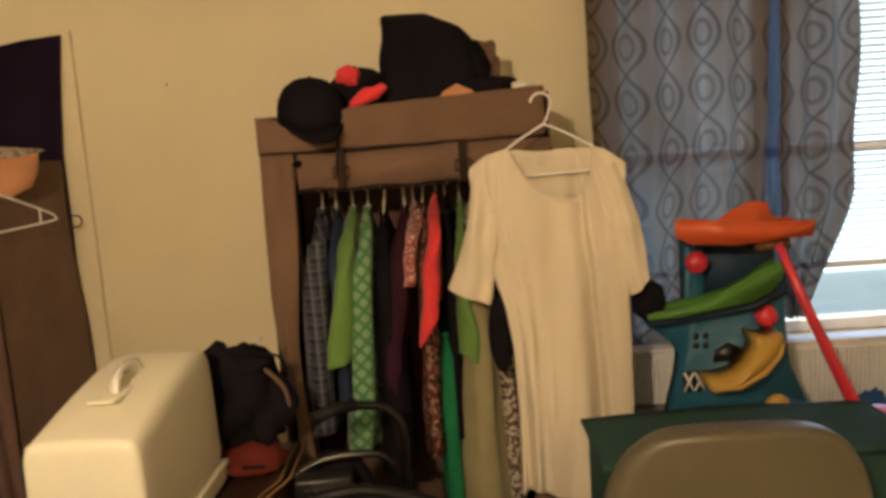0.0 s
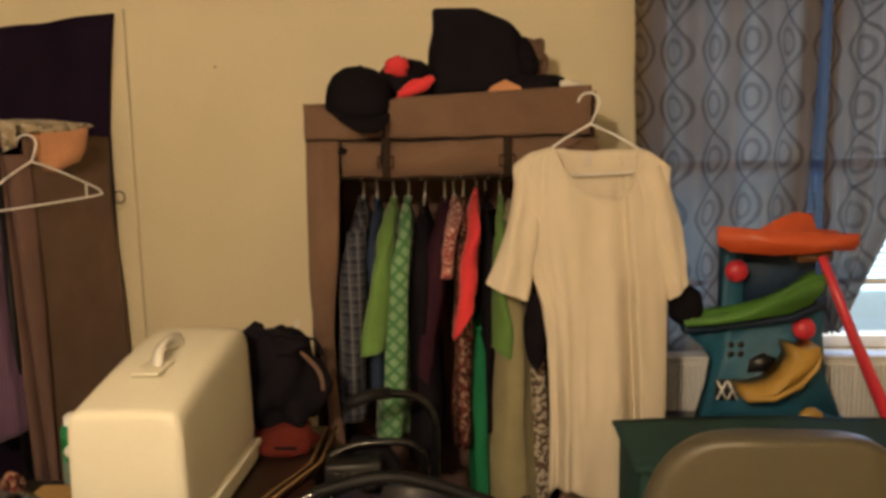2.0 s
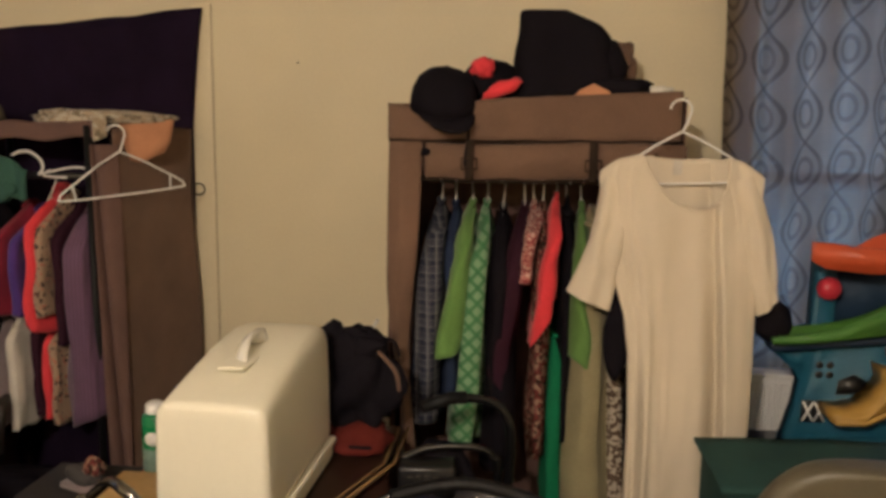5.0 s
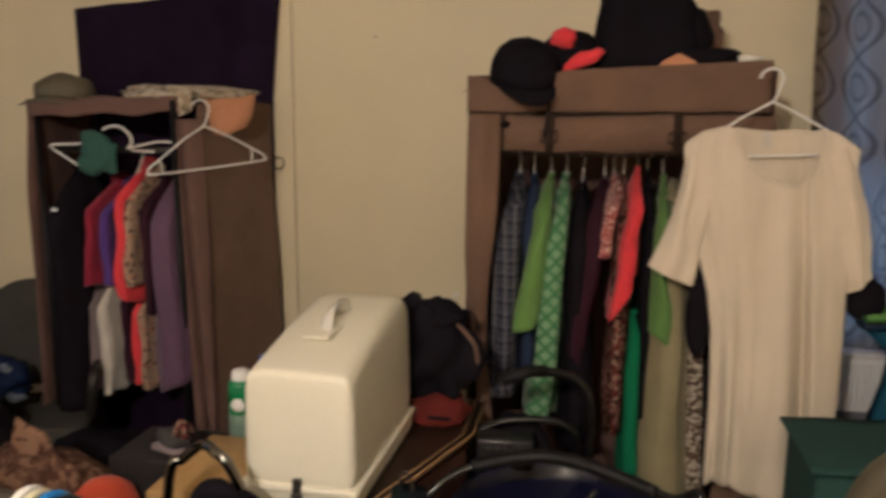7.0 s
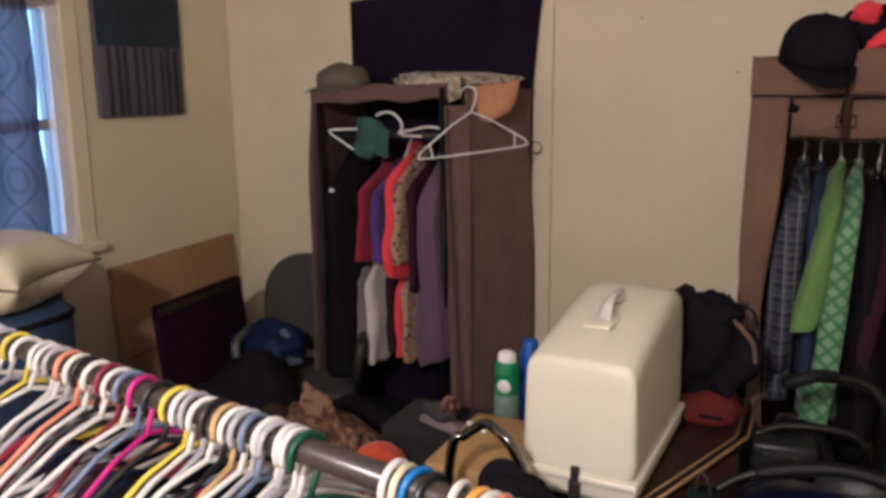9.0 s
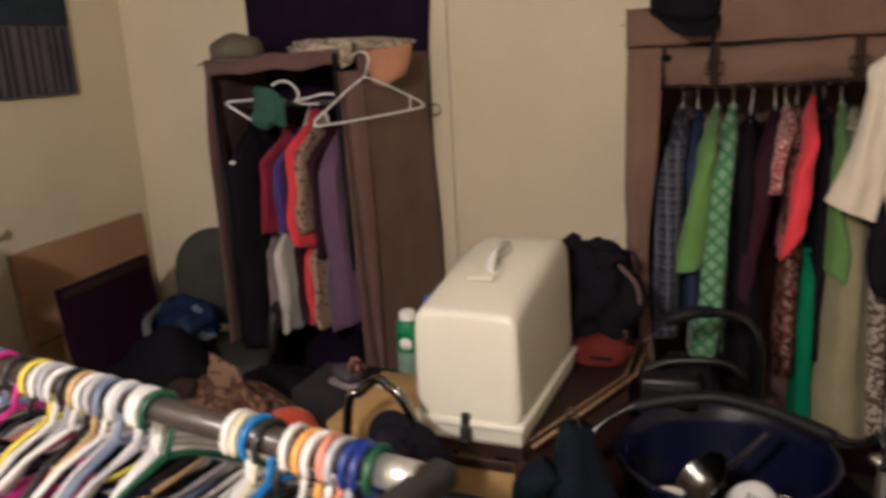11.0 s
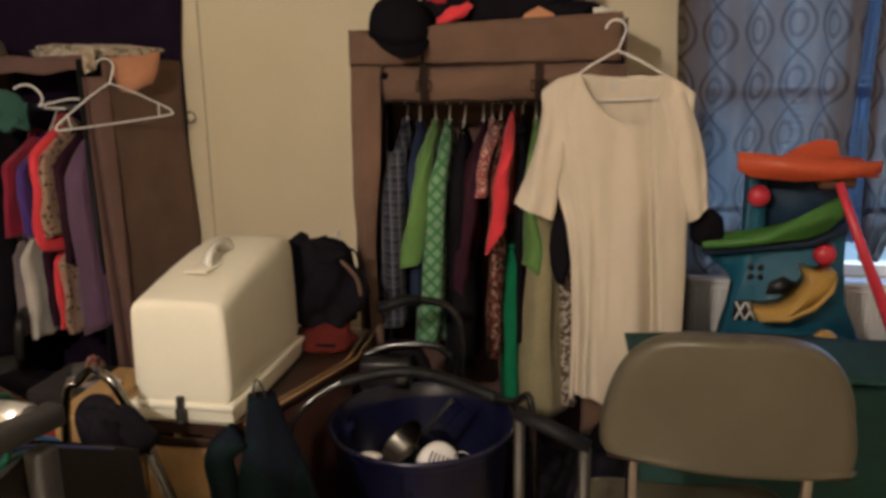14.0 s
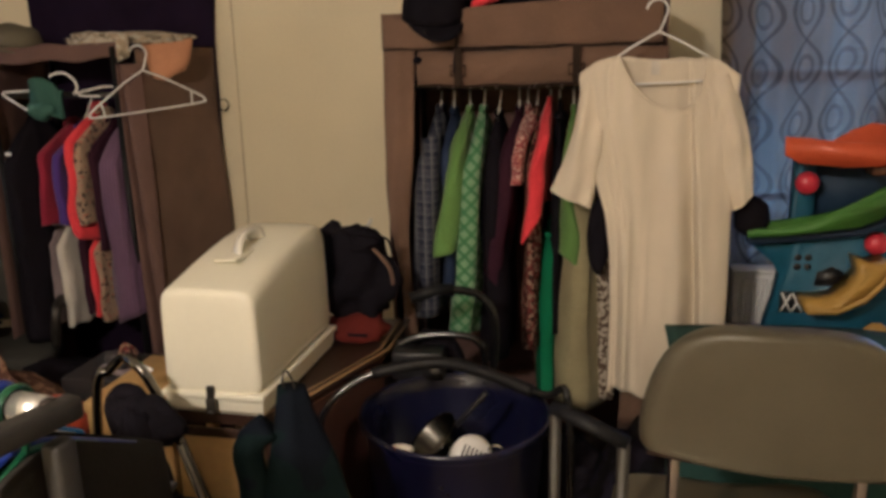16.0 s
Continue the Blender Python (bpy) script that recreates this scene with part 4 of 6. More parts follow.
fbody = part("body", lathe([(0.004, 0.052), (0.03, 0.05), (0.046, 0.038), (0.052, 0.01), (0.053, -0.03), (0.047, -0.03), (0.004, -0.02)], 28), WHITEPL, fan)
for i in range(6):
    part("slot", box(-0.026 + 0.010 * i, -0.022 + 0.010 * i, -0.040, 0.004, 0.030, 0.0535, 0.001), BLACKPL, fbody, "dark slot")
ring_ = thing("key_ring", "small chrome wire ring in the tub", "ring", (-0.085, 2.66, 0.575))
part("loop", tube(arc((0, 0, 0), 0.020, 0, 330, 20), 0.0022, 6), CHROME, ring_)
sock = thing("white_sock", "small crumpled white cloth in the tub", "cloth", (-0.315, 2.655, 0.570))
part("body", lump((0, 0, 0), (0.028, 0.014, 0.010), 8, 0.4, 4, 3), WHITEC, sock)

bar = thing("rollator_back", "black foam padded bar arching over the tub", "walking aid", (0, 0, 0))
_arc = smooth_path([(-0.53, 2.66, 0.02), (-0.525, 2.66, 0.54), (-0.505, 2.67, 0.66), (-0.40, 2.72, 0.735), (-0.215, 2.74, 0.765), (0.02, 2.66, 0.735), (0.088, 2.60, 0.715), (0.092, 2.58, 0.02)], 8)
part("tube", tube(_arc, 0.009, 10), BLACKMET, bar)
part("foam_grip", tube(smooth_path([(-0.40, 2.72, 0.735), (-0.30, 2.738, 0.757), (-0.215, 2.74, 0.765), (-0.12, 2.715, 0.758), (0.0, 2.665, 0.738)], 6), 0.0155, 12), BLACKRUB, bar, "black foam sleeve")
part("tip", tube([(0.060, 2.625, 0.726), (0.086, 2.603, 0.718)], 0.0105, 10), CHROME, bar)
frame_ = thing("walking_frame", "grey aluminium walking frame with square corners", "walking aid", (0, 0, 0))
part("upright", tube([(0.064, 2.47, 0), (0.064, 2.47, 0.790)], 0.0125, 12), GREYMETAL, frame_)
part("upright", tube([(0.198, 2.42, 0), (0.202, 2.42, 0.745)], 0.0135, 12), GREYMETAL, frame_)
part("top_bar", tube([(0.056, 2.475, 0.792), (0.125, 2.445, 0.778), (0.210, 2.42, 0.748)], 0.0165, 12, flat=0.8), BLACKRUB, frame_, "grey padded top bar")
part("crossbar", tube([(0.055, 2.47, 0.32), (0.194, 2.42, 0.32)], 0.010, 10), GREYMETAL, frame_)
wheel = thing("folded_wheelchair", "folded wheelchair with black curved push handles", "wheelchair", (0, 0, 0))
part("push_handle", tube(smooth_path([(-0.36, 3.02, 0.84), (-0.30, 3.05, 0.855), (-0.20, 3.08, 0.84), (-0.155, 3.08, 0.80), (-0.142, 3.08, 0.73), (-0.147, 3.09, 0.55), (-0.15, 3.1, 0.03)], 7), 0.0125, 12), BLACKMET, wheel)
part("push_handle", tube(smooth_path([(-0.43, 3.08, 0.67), (-0.36, 3.10, 0.695), (-0.24, 3.11, 0.70), (-0.19, 3.11, 0.675), (-0.175, 3.11, 0.60), (-0.18, 3.12, 0.03)], 7), 0.011, 12), BLACKMET, wheel)
part("grip", tube([(-0.37, 3.015, 0.838), (-0.30, 3.05, 0.855), (-0.26, 3.065, 0.853)], 0.0165, 12), BLACKRUB, wheel)
part("seat_sling", lump((-0.33, 3.17, 0.45), (0.125, 0.07, 0.235), 6, 0.14, 4, 4), BLACK, wheel, "folded black vinyl seat")
part("frame_tube", tube([(-0.44, 3.13, 0.03), (-0.43, 3.10, 0.68)], 0.011, 10), BLACKMET, wheel)
for yy in (3.12, 3.20):
    part("wheel", moved(tube([(0.25 * math.cos(2 * math.pi * i / 40), 0, 0.25 * math.sin(2 * math.pi * i / 40)) for i in range(40)], 0.013, 8, True), pose(-0.29, yy, 0.264)), BLACKRUB, wheel)
tv = thing("radio", "black plastic radio on the wheelchair seat", "radio", (-0.36, 3.10, 0.0))
tv.matrix_basis = pose(-0.36, 3.055, 0.59, 0, 0, 6)
rbody = part("body", box(-0.075, 0.075, -0.04, 0.04, 0.0, 0.085, 0.008), BLACKPL, tv)
for i in range(4):
    part("button", box(-0.05 + 0.022 * i, -0.036 + 0.022 * i, -0.044, -0.038, 0.055, 0.064, 0.001), GREYMETAL, rbody)
part("dial", moved(lathe([(0.016, 0), (0.016, 0.006), (0.012, 0.009), (0.004, 0.009)], 20), pose(0.05, -0.040, 0.03, 90)), GREYMETAL, rbody)

# ---- bag and boxes behind the sewing case ----
bagc = thing("black_handbag", "slumped black leather bag with a thin strap", "bag", (-0.57, 3.17, 0.68))
part("body", lump((0.0, 0.0, 0.15), (0.112, 0.10, 0.150), 12, 0.42, 4, 4, flat=-0.15), BLACK, bagc)
part("tail", lump((0.035, -0.05, 0.285), (0.055, 0.03, 0.030), 8, 0.5, 5, 3), BLACK, bagc)
part("flap", slab([(-0.115, 0.25), (0.07, 0.24), (0.07, 0.300), (0.02, 0.322), (0.0, 0.333), (-0.035, 0.328), (-0.040, 0.342), (-0.062, 0.350), (-0.085, 0.332), (-0.112, 0.312)], -0.055, -0.015, 0.007), BLACK, bagc, "stiff folded black flap")
part("strap", tube(smooth_path([(-0.03, -0.05, 0.318), (0.033, -0.052, 0.318), (0.074, -0.055, 0.314), (0.112, -0.055, 0.300), (0.125, -0.05, 0.26)]), 0.004, 6), BLACK, bagc)
part("tan_strap", tube(smooth_path([(0.066, -0.05, 0.270), (0.093, -0.058, 0.248), (0.119, -0.06, 0.212), (0.125, -0.05, 0.15)]), 0.006, 6), TAUPE, bagc, "tan cloth strap")
cord = part("cord", tube(smooth_path([(0.036, -0.05, 0.312), (0.048, -0.055, 0.330), (0.056, -0.055, 0.342)]), 0.003, 6), BLACK, bagc)
part("cord_tip", tube([(0.055, -0.055, 0.340), (0.067, -0.055, 0.360)], 0.005, 8), GREYPLAST, cord, "pale plastic cord tip")
rbox = thing("red_pouch", "dull red cloth pouch with dark lettering bars", "pouch", (-0.555, 3.06, 0.681))
part("body", lump((0, 0.05, 0.028), (0.095, 0.08, 0.048), 7, 0.3, 4, 3, flat=-0.028), cloth("dull_red_cloth", (0.105, 0.014, 0.010)), rbox)
part("print_bar", moved(box(-0.03, 0.03, -0.001, 0.001, -0.005, 0.004, 0.0005), pose(0.02, -0.030, 0.034, -18)), BLACK, rbox)

# ---- spray cans beside the case ----
can = thing("spray_can", "green aerosol spray can with a white cap", "spray can", (-1.078, 3.0, 0.571))
can.scale = (1.18, 1.18, 1.11)
SPRAY = mat("green_lacquered_tin", (0.012, 0.20, 0.07), 0.3, 0.1, 9, 60, 0.03)
cbody = part("body", lathe([(0.028, 0.0), (0.0295, 0.003), (0.0295, 0.190), (0.027, 0.197), (0.020, 0.205), (0.004, 0.206)], 32), SPRAY, can)
part("label_wrap", lathe([(0.0300, 0.065), (0.0303, 0.066), (0.0303, 0.118), (0.0300, 0.119)], 32), mat("grey_green_label", (0.16, 0.24, 0.20), 0.4, 0.25, 30, 90, 0.02), cbody, "printed pale band")
part("label_wrap", lathe([(0.0300, 0.020), (0.0303, 0.021), (0.0303, 0.060), (0.0300, 0.061)], 32), mat("pink_label", (0.55, 0.11, 0.12), 0.4, 0.25, 30, 90, 0.02), cbody, "printed pink band")
part("emblem", moved(lathe([(0.017, 0), (0.017, 0.001), (0.004, 0.0015)], 20), pose(0.004, -0.0285, 0.145, 90)), WHITEPL, cbody, "pale round emblem")
part("cap", lathe([(0.021, 0.198), (0.022, 0.201), (0.021, 0.222), (0.014, 0.228), (0.004, 0.229)], 24), WHITEPL, can, "white cap")
can2 = thing("spray_can", "blue aerosol can behind the sewing case", "spray can", (-1.046, 3.10, 0.571))
part("body", lathe([(0.028, 0.0), (0.0295, 0.003), (0.0295, 0.22), (0.027, 0.228), (0.022, 0.25), (0.020, 0.262), (0.004, 0.263)], 32), mat("blue_lacquered_tin", (0.015, 0.09, 0.42), 0.3, 0.1, 9, 60, 0.03), can2)
leaf = thing("side_table", "low honey oak side table beside the sewing table", "table", (0, 0, 0))
ltop = part("tabletop", box(-1.135, -0.93, 2.60, 2.93, 0.630, 0.662, 0.006), OAK, leaf)
for i in range(8):
    part("bead", lump((-1.122 + 0.008 * i, 2.84 - 0.016 * abs(i - 2) * 0.0 - 0.004 * i, 0.667), (0.008, 0.008, 0.006), i, 0.05, 2, 2), WHITEPL, ltop, "pale turned bead")
part("apron", box(-1.115, -0.95, 2.61, 2.625, 0.50, 0.63, 0.003), OAK, leaf)
for px, py in ((-1.115, 2.62), (-0.95, 2.62), (-1.115, 2.91), (-0.95, 2.91)):
    part("leg", box(px - 0.015, px + 0.015, py - 0.015, py + 0.015, 0, 0.63, 0.004), OAK, leaf)
extra = tagged(part("oak_corner_tray", box(-0.925, -0.925 + 0.055, 2.60, 2.72, 0.6805, 0.687, 0.002), OAK), "thin oak tray lying beside the case", "tray")
ch2 = thing("folding_chair", "tarnished chrome tube chair frame with a dark seat", "chair", (0, 0, 0))
part("back_tube", tube(smooth_path([(-0.99, 2.52, 0.79), (-0.935, 2.50, 0.835), (-0.885, 2.46, 0.842), (-0.848, 2.45, 0.815), (-0.80, 2.45, 0.71), (-0.743, 2.44, 0.575), (-0.60, 2.42, 0.20), (-0.53, 2.41, 0.0)], 7), 0.0115, 12), DARKCHROME, ch2)
part("stay", tube([(-0.772, 2.43, 0.66), (-0.66, 2.38, 0.42), (-0.47, 2.30, 0.0)], 0.008, 10), DARKCHROME, ch2)
part("back_tube", tube(smooth_path([(-0.99, 2.52, 0.79), (-1.02, 2.50, 0.70), (-1.03, 2.46, 0.0)]), 0.0115, 12), DARKCHROME, ch2)
part("seat", box(-1.02, -0.72, 2.36, 2.60, 0.42, 0.45, 0.01), BLACKPL, ch2)

# ---- dark jacket over a post, bin and bags in front of the table ----
jk = thing("hung_jacket", "dark teal and black jacket hung on a wire hook", "jacket", (-0.455, 2.33, 0))
NIGHT = printed("dark_teal_black_nylon", (0.006, 0.008, 0.013), [(0.007, 0.015, 0.016)], 9, 0.5)
rings = []
for j in range(22):
    v = j / 21
    zz = 0.865 - 0.865 * v
    w = 0.028 + 0.060 * min(1, v * 3) + 0.02 * v
    rings.append([((0.02 * v) + w * math.cos(a) * (1 + 0.22 * math.sin(3 * a + v * 5) + 0.25 * wob(v * 5, a, 2)), 0.055 * math.sin(a) * (0.6 + min(1, v * 3)), zz) for a in [2 * math.pi * i / 30 for i in range(30)]])
part("body", skin(rings), NIGHT, jk)
part("sleeve", tube(smooth_path([(-0.035, -0.04, 0.80), (-0.075, -0.055, 0.755), (-0.068, -0.055, 0.66), (-0.09, -0.05, 0.45), (-0.085, -0.05, 0.2)], 6), 0.030, 12), NIGHT, jk)
part("hook", tube(smooth_path([(-0.012, 0, 0.85), (-0.015, 0, 0.885), (-0.006, 0, 0.902), (0.006, 0, 0.88), (0.010, 0, 0.85)]), 0.0025, 6), GREYMETAL, jk, "bent wire hook")
bin_ = thing("storage_bin", "navy plastic storage bin before the black bags", "bin", (0, 0, 0))
part("wall", join(box(-0.98, -0.65, 1.93, 1.945, 0.0, 0.715, 0.003), box(-0.98, -0.65, 2.165, 2.18, 0.0, 0.715, 0.003), box(-0.98, -0.965, 1.945, 2.165, 0.0, 0.715, 0.003), box(-0.665, -0.65, 1.945, 2.165, 0.0, 0.715, 0.003)), NAVYPL, bin_)
part("rim", tube([(-0.985, 1.925, 0.715), (-0.645, 1.925, 0.715), (-0.645, 2.185, 0.715), (-0.985, 2.185, 0.715)], 0.009, 8, True), NAVYPL, bin_)
part("base", box(-0.965, -0.665, 1.945, 2.165, 0.0, 0.02, 0.002), NAVYPL, bin_)
bb = thing("black_tote", "black cloth tote bag with a short loop handle", "bag", (-0.765, 2.275, 0.0))
part("body", lump((-0.015, 0.0, 0.42), (0.085, 0.085, 0.385), 21, 0.13, 4, 4, flat=-0.42), BLACK, bb)
part("fold", moved(lump((0, 0, 0), (0.088, 0.060, 0.040), 24, 0.25, 4, 4), pose(-0.012, 0.05, 0.775, 0, 28, 0)), BLACK, bb)
part("handle", tube(smooth_path([(-0.085, 0.05, 0.74), (-0.095, 0.05, 0.80), (-0.070, 0.06, 0.832), (-0.035, 0.06, 0.822), (-0.025, 0.06, 0.77)]), 0.012, 8, flat=1.6), BLACK, bb)
gb = thing("grey_duffel", "charcoal canvas duffel leaning on the bin", "bag", (-1.035, 2.10, 0))
part("body", lump((0.02, 0, 0.42), (0.10, 0.14, 0.43), 31, 0.12, 4, 4, flat=-0.42), cloth("charcoal_canvas", (0.035, 0.033, 0.03)), gb)
part("strap", tube(smooth_path([(-0.03, -0.12, 0.62), (0.02, -0.14, 0.74), (0.06, -0.12, 0.80)]), 0.008, 6, flat=2.0), BLACK, gb)

# ---- the wardrobe by the doorway ----
LF = 3.52
lw = thing("cloth_wardrobe", "narrow brown fabric wardrobe with one flap drawn aside", "wardrobe", (-2.09, LF, 0))
part("top_band", sheet(lambda u, v: (0.03 + 0.57 * u, -0.006 * math.sin(u * 3.1) + 0.006 * wob(u * 6, v, 2), 1.485 + 0.015 * u + 0.055 * v + 0.012 * wob(u * 5, v, 6)), 30, 6, 0.012), TAUPE_SIDE, lw)
part("post", tube([(0.565, 0.0, 0.0), (0.568, 0.0, 1.54)], 0.013, 12), BLACKRUB, lw, "grey frame post")
for px, py in ((0.045, 0.02), (0.64, 0.02), (0.045, 0.38), (0.69, 0.38)):
    part("leg", tube([(px, py, 0), (px, py, 1.50)], 0.010, 10), BLACKRUB, lw)
part("rail", tube([(0.02, 0.10, 1.37), (0.65, 0.10, 1.37)], 0.011, 10), GREYMETAL, lw, "clothes rail")
part("roof", sheet(lambda u, v: (0.03 + 0.63 * u + 0.06 * u * v, 0.01 + 0.38 * v, 1.53 + 0.012 * wob(u * 4, v * 3, 1)), 20, 8, 0.006), TAUPE_SIDE, lw)
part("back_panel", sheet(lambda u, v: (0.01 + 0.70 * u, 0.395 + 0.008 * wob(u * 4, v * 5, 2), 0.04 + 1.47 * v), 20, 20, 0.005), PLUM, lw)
part("side_panel", sheet(lambda u, v: (-0.006 + 0.036 * v ** 2 + 0.016 * wob(u * 2, v * 4, 5) - 0.012 * (v > 0.55) * math.sin((v - 0.55) * 7), 0.0 + 0.38 * u, 0.18 + 1.34 * v), 12, 34, 0.006), TAUPE_SIDE, lw)
part("side_panel", sheet(lambda u, v: (0.652 + 0.035 * (1 - v) + 0.090 * u + 0.010 * wob(u * 2, v * 3, 1), -0.004 + 0.40 * u - 0.01 * wob(u * 4, v * 5, 3), 0.08 + 1.45 * v), 20, 44, 0.006), TAUPE, lw, "brown side flap")
part("front_flap", sheet(lambda u, v: (0.575 + 0.035 * (1 - v) + 0.082 * u + 0.010 * math.sin(u * 6 + v * 2), -0.016 - 0.016 * math.sin(u * 8 + v * 3), 0.12 + 1.36 * v), 26, 40, 0.005), TAUPE_SIDE, lw, "gathered edge of the front flap")
hk = thing("wire_loop", "thin wire loop on the door casing", "hook", (-1.328, 3.925, 1.31))
part("loop", tube(arc((0, 0, 0), 0.022, -150, 150, 18), 0.0022, 6), BLACKMET, hk)

G2 = "clothes in the brown wardrobe"
K8 = 0.00222


def x8(px):
    return -2.077 + (px - 492) * K8


def z8(py):
    return 1.539 - (py - 160) * 0.002027


for nm, px, t, b, wt, wb, ma, la, kw in (
    ("coat", 538, 265, 700, 0.11, 0.125, BLACK, "long black coat with a small white badge", dict(category="coat", depth=0.20)),
    ("blouse", 604, 285, 470, 0.045, 0.055, CRIMSON, "crimson cotton blouse on a hanger", dict(lean=-0.030)),
    ("blouse", 624, 290, 470, 0.045, 0.060, PURPLE, "violet cotton blouse on a hanger", dict()),
    ("blouse", 655, 255, 490, 0.048, 0.088, CORAL, "coral red blouse on a hanger", dict(lean=-0.022, cut=-0.25)),
    ("blouse", 668, 265, 470, 0.040, 0.050, BEIGEP, "beige patterned blouse on a hanger", dict(lean=-0.012)),
    ("dress", 684, 280, 520, 0.045, 0.050, MAROON, "dark maroon dress on a hanger", dict(category="dress", depth=0.17)),
    ("dress", 714, 268, 645, 0.100, 0.180, LILAC, "long dusty lilac dress on a hanger", dict(lean=0.022, category="dress", cut=0.15)),
    ("trousers", 568, 455, 672, 0.05, 0.060, GREYLIL, "greyish mauve trousers on a lower rail", dict(category="trousers", depth=0.13)),
    ("trousers", 594, 455, 676, 0.045, 0.050, WHITEC, "white cotton trousers on a lower rail", dict(category="trousers", depth=0.14)),
    ("trousers", 626, 455, 650, 0.05, 0.060, MAROON, "dark maroon trousers on a lower rail", dict(category="trousers", depth=0.12)),
    ("trousers", 646, 470, 655, 0.035, 0.040, CORAL, "coral red trousers on a lower rail", dict(category="trousers", depth=0.13)),
    ("skirt", 662, 470, 662, 0.045, 0.050, BEIGEP, "beige patterned skirt on a lower rail", dict(category="skirt", depth=0.14)),
):
    garment(nm, x8(px), z8(t), z8(b), wt, wb, ma, la, y=LF + 0.16, group=G2, seed=px * 0.37, **kw)
badge = tagged(part("coat_badge", moved(box(-0.012, 0.012, -0.002, 0.002, -0.006, 0.006, 0.0015), pose(x8(548), LF - 0.052, z8(341))), WHITEPL), "small white badge pinned on the black coat", "badge")
part("lower_rail", tube([(0.12, 0.16, 0.985), (0.56, 0.16, 0.985)], 0.008, 8), GREYMETAL, lw)
# the hanger hooked over the front, and others inside
hl = copy_thing(wh, pose(-1.418, 3.505, 1.540, 0, -5, 46))
hl["label"], hl["group"] = "white plastic hanger hooked on the brown wardrobe", ""
for px, tu, ti in ((655, 78, 6),):
    h = copy_thing(wr, pose(x8(px), LF + 0.10, 1.386, 0, ti, tu))
    h["group"] = "hangers in the brown wardrobe"
    h["label"] = "white plastic hanger inside the brown wardrobe"
bent = thing("hanger", "thick white plastic hanger lying askew on the rail", "hanger", (0, LF + 0.03, 0), group="hangers in the brown wardrobe")
part("hook", tube(smooth_path([(-1.805, 0.0, 1.440), (-1.775, 0, 1.452), (-1.738, 0, 1.450), (-1.706, 0, 1.425), (-1.700, 0, 1.398), (-1.716, 0, 1.378)]), 0.0046, 8), WHITEPL, bent)
part("frame", tube(smooth_path([(-1.716, 0, 1.378), (-1.690, 0.02, 1.386), (-1.630, 0.06, 1.400), (-1.585, 0.08, 1.392), (-1.600, 0.09, 1.372), (-1.660, 0.06, 1.366), (-1.712, 0.02, 1.372)]), 0.0042, 8), WHITEPL, bent)
tipped = thing("hanger", "white plastic hanger tipped sideways beside the green top", "hanger", (0, LF + 0.05, 0), group="hangers in the brown wardrobe")
part("hook", tube(smooth_path([(-1.852, 0.0, 1.394), (-1.838, 0.01, 1.402), (-1.826, 0.03, 1.392), (-1.822, 0.05, 1.380)]), 0.0035, 7), WHITEPL, tipped)
part("frame", tube(smooth_path([(-1.850, 0, 1.395), (-1.940, 0, 1.389), (-2.008, 0, 1.386), (-2.020, 0, 1.378), (-1.995, 0, 1.360), (-1.925, 0, 1.320), (-1.862, 0, 1.288), (-1.845, 0, 1.30), (-1.846, 0, 1.36)], 5), 0.0042, 7, True), WHITEPL, tipped)
tv2 = thing("slung_shirt", "sea green top slung over a white hanger", "shirt", (x8(622), LF - 0.02, 0))
part("body", sheet(lambda u, v: (-0.062 + 0.135 * u - 0.02 * (1 - v), 0.012 * math.sin(u * 9 + v * 3), 1.31 + 0.015 * math.sin(u * 5) + (0.12 - 0.02 * u) * v), 24, 14, 0.012), TEALC, tv2)
part("sleeve", lump((-0.03, 0.0, 1.325), (0.055, 0.025, 0.035), 5, 0.3, 4, 3), TEALC, tv2)
# on top of it
hat = thing("felt_hat", "grey-green felt hat with a drooping brim", "hat", (-1.985, LF + 0.10, 1.535))
part("crown", lump((0, 0, 0.03), (0.105, 0.09, 0.065), 2, 0.12, 3, 3, flat=-0.03), GREYGREEN, hat)
part("brim", sheet(lambda u, v: ((0.10 + 0.045 * v) * math.cos(2 * math.pi * u) * 1.1, (0.085 + 0.045 * v) * math.sin(2 * math.pi * u), 0.012 - 0.02 * v + 0.006 * math.sin(u * 19)), 36, 4, 0.004), GREYGREEN, hat)
cam_hat = thing("camouflage_cloth", "crumpled tan camouflage cloth on the brown wardrobe", "cloth", (-1.57, LF + 0.12, 1.548))
part("body", lump((0.02, 0, 0.012), (0.21, 0.12, 0.034), 9, 0.35, 5, 4, flat=-0.012), CAMO, cam_hat)
part("fold", sheet(lambda u, v: (0.09 + 0.045 * u, -0.16 - 0.008 * math.sin(u * 7), -0.06 + 0.02 * u + 0.075 * v), 14, 12, 0.006), CAMO, cam_hat)
peach = thing("peach_pouch", "peach suede pouch hanging over the wardrobe edge", "pouch", (-1.372, LF + 0.10, 1.475), 40)
part("body", skin([[(w * math.cos(a) + 0.0, 0.03 * math.sin(a) * k, z + 0.012 * math.cos(a)) for a in [2 * math.pi * i / 28 for i in range(28)]] for w, k, z in ((0.02, 0.5, -0.045), (0.055, 1.0, -0.035), (0.075, 1.2, 0.0), (0.086, 1.1, 0.045), (0.09, 0.7, 0.075), (0.085, 0.3, 0.085))]), PEACH, peach)
part("rim", lump((0, 0.005, 0.088), (0.10, 0.03, 0.018), 5, 0.4, 5, 3), CAMO, peach, "camouflage edging")

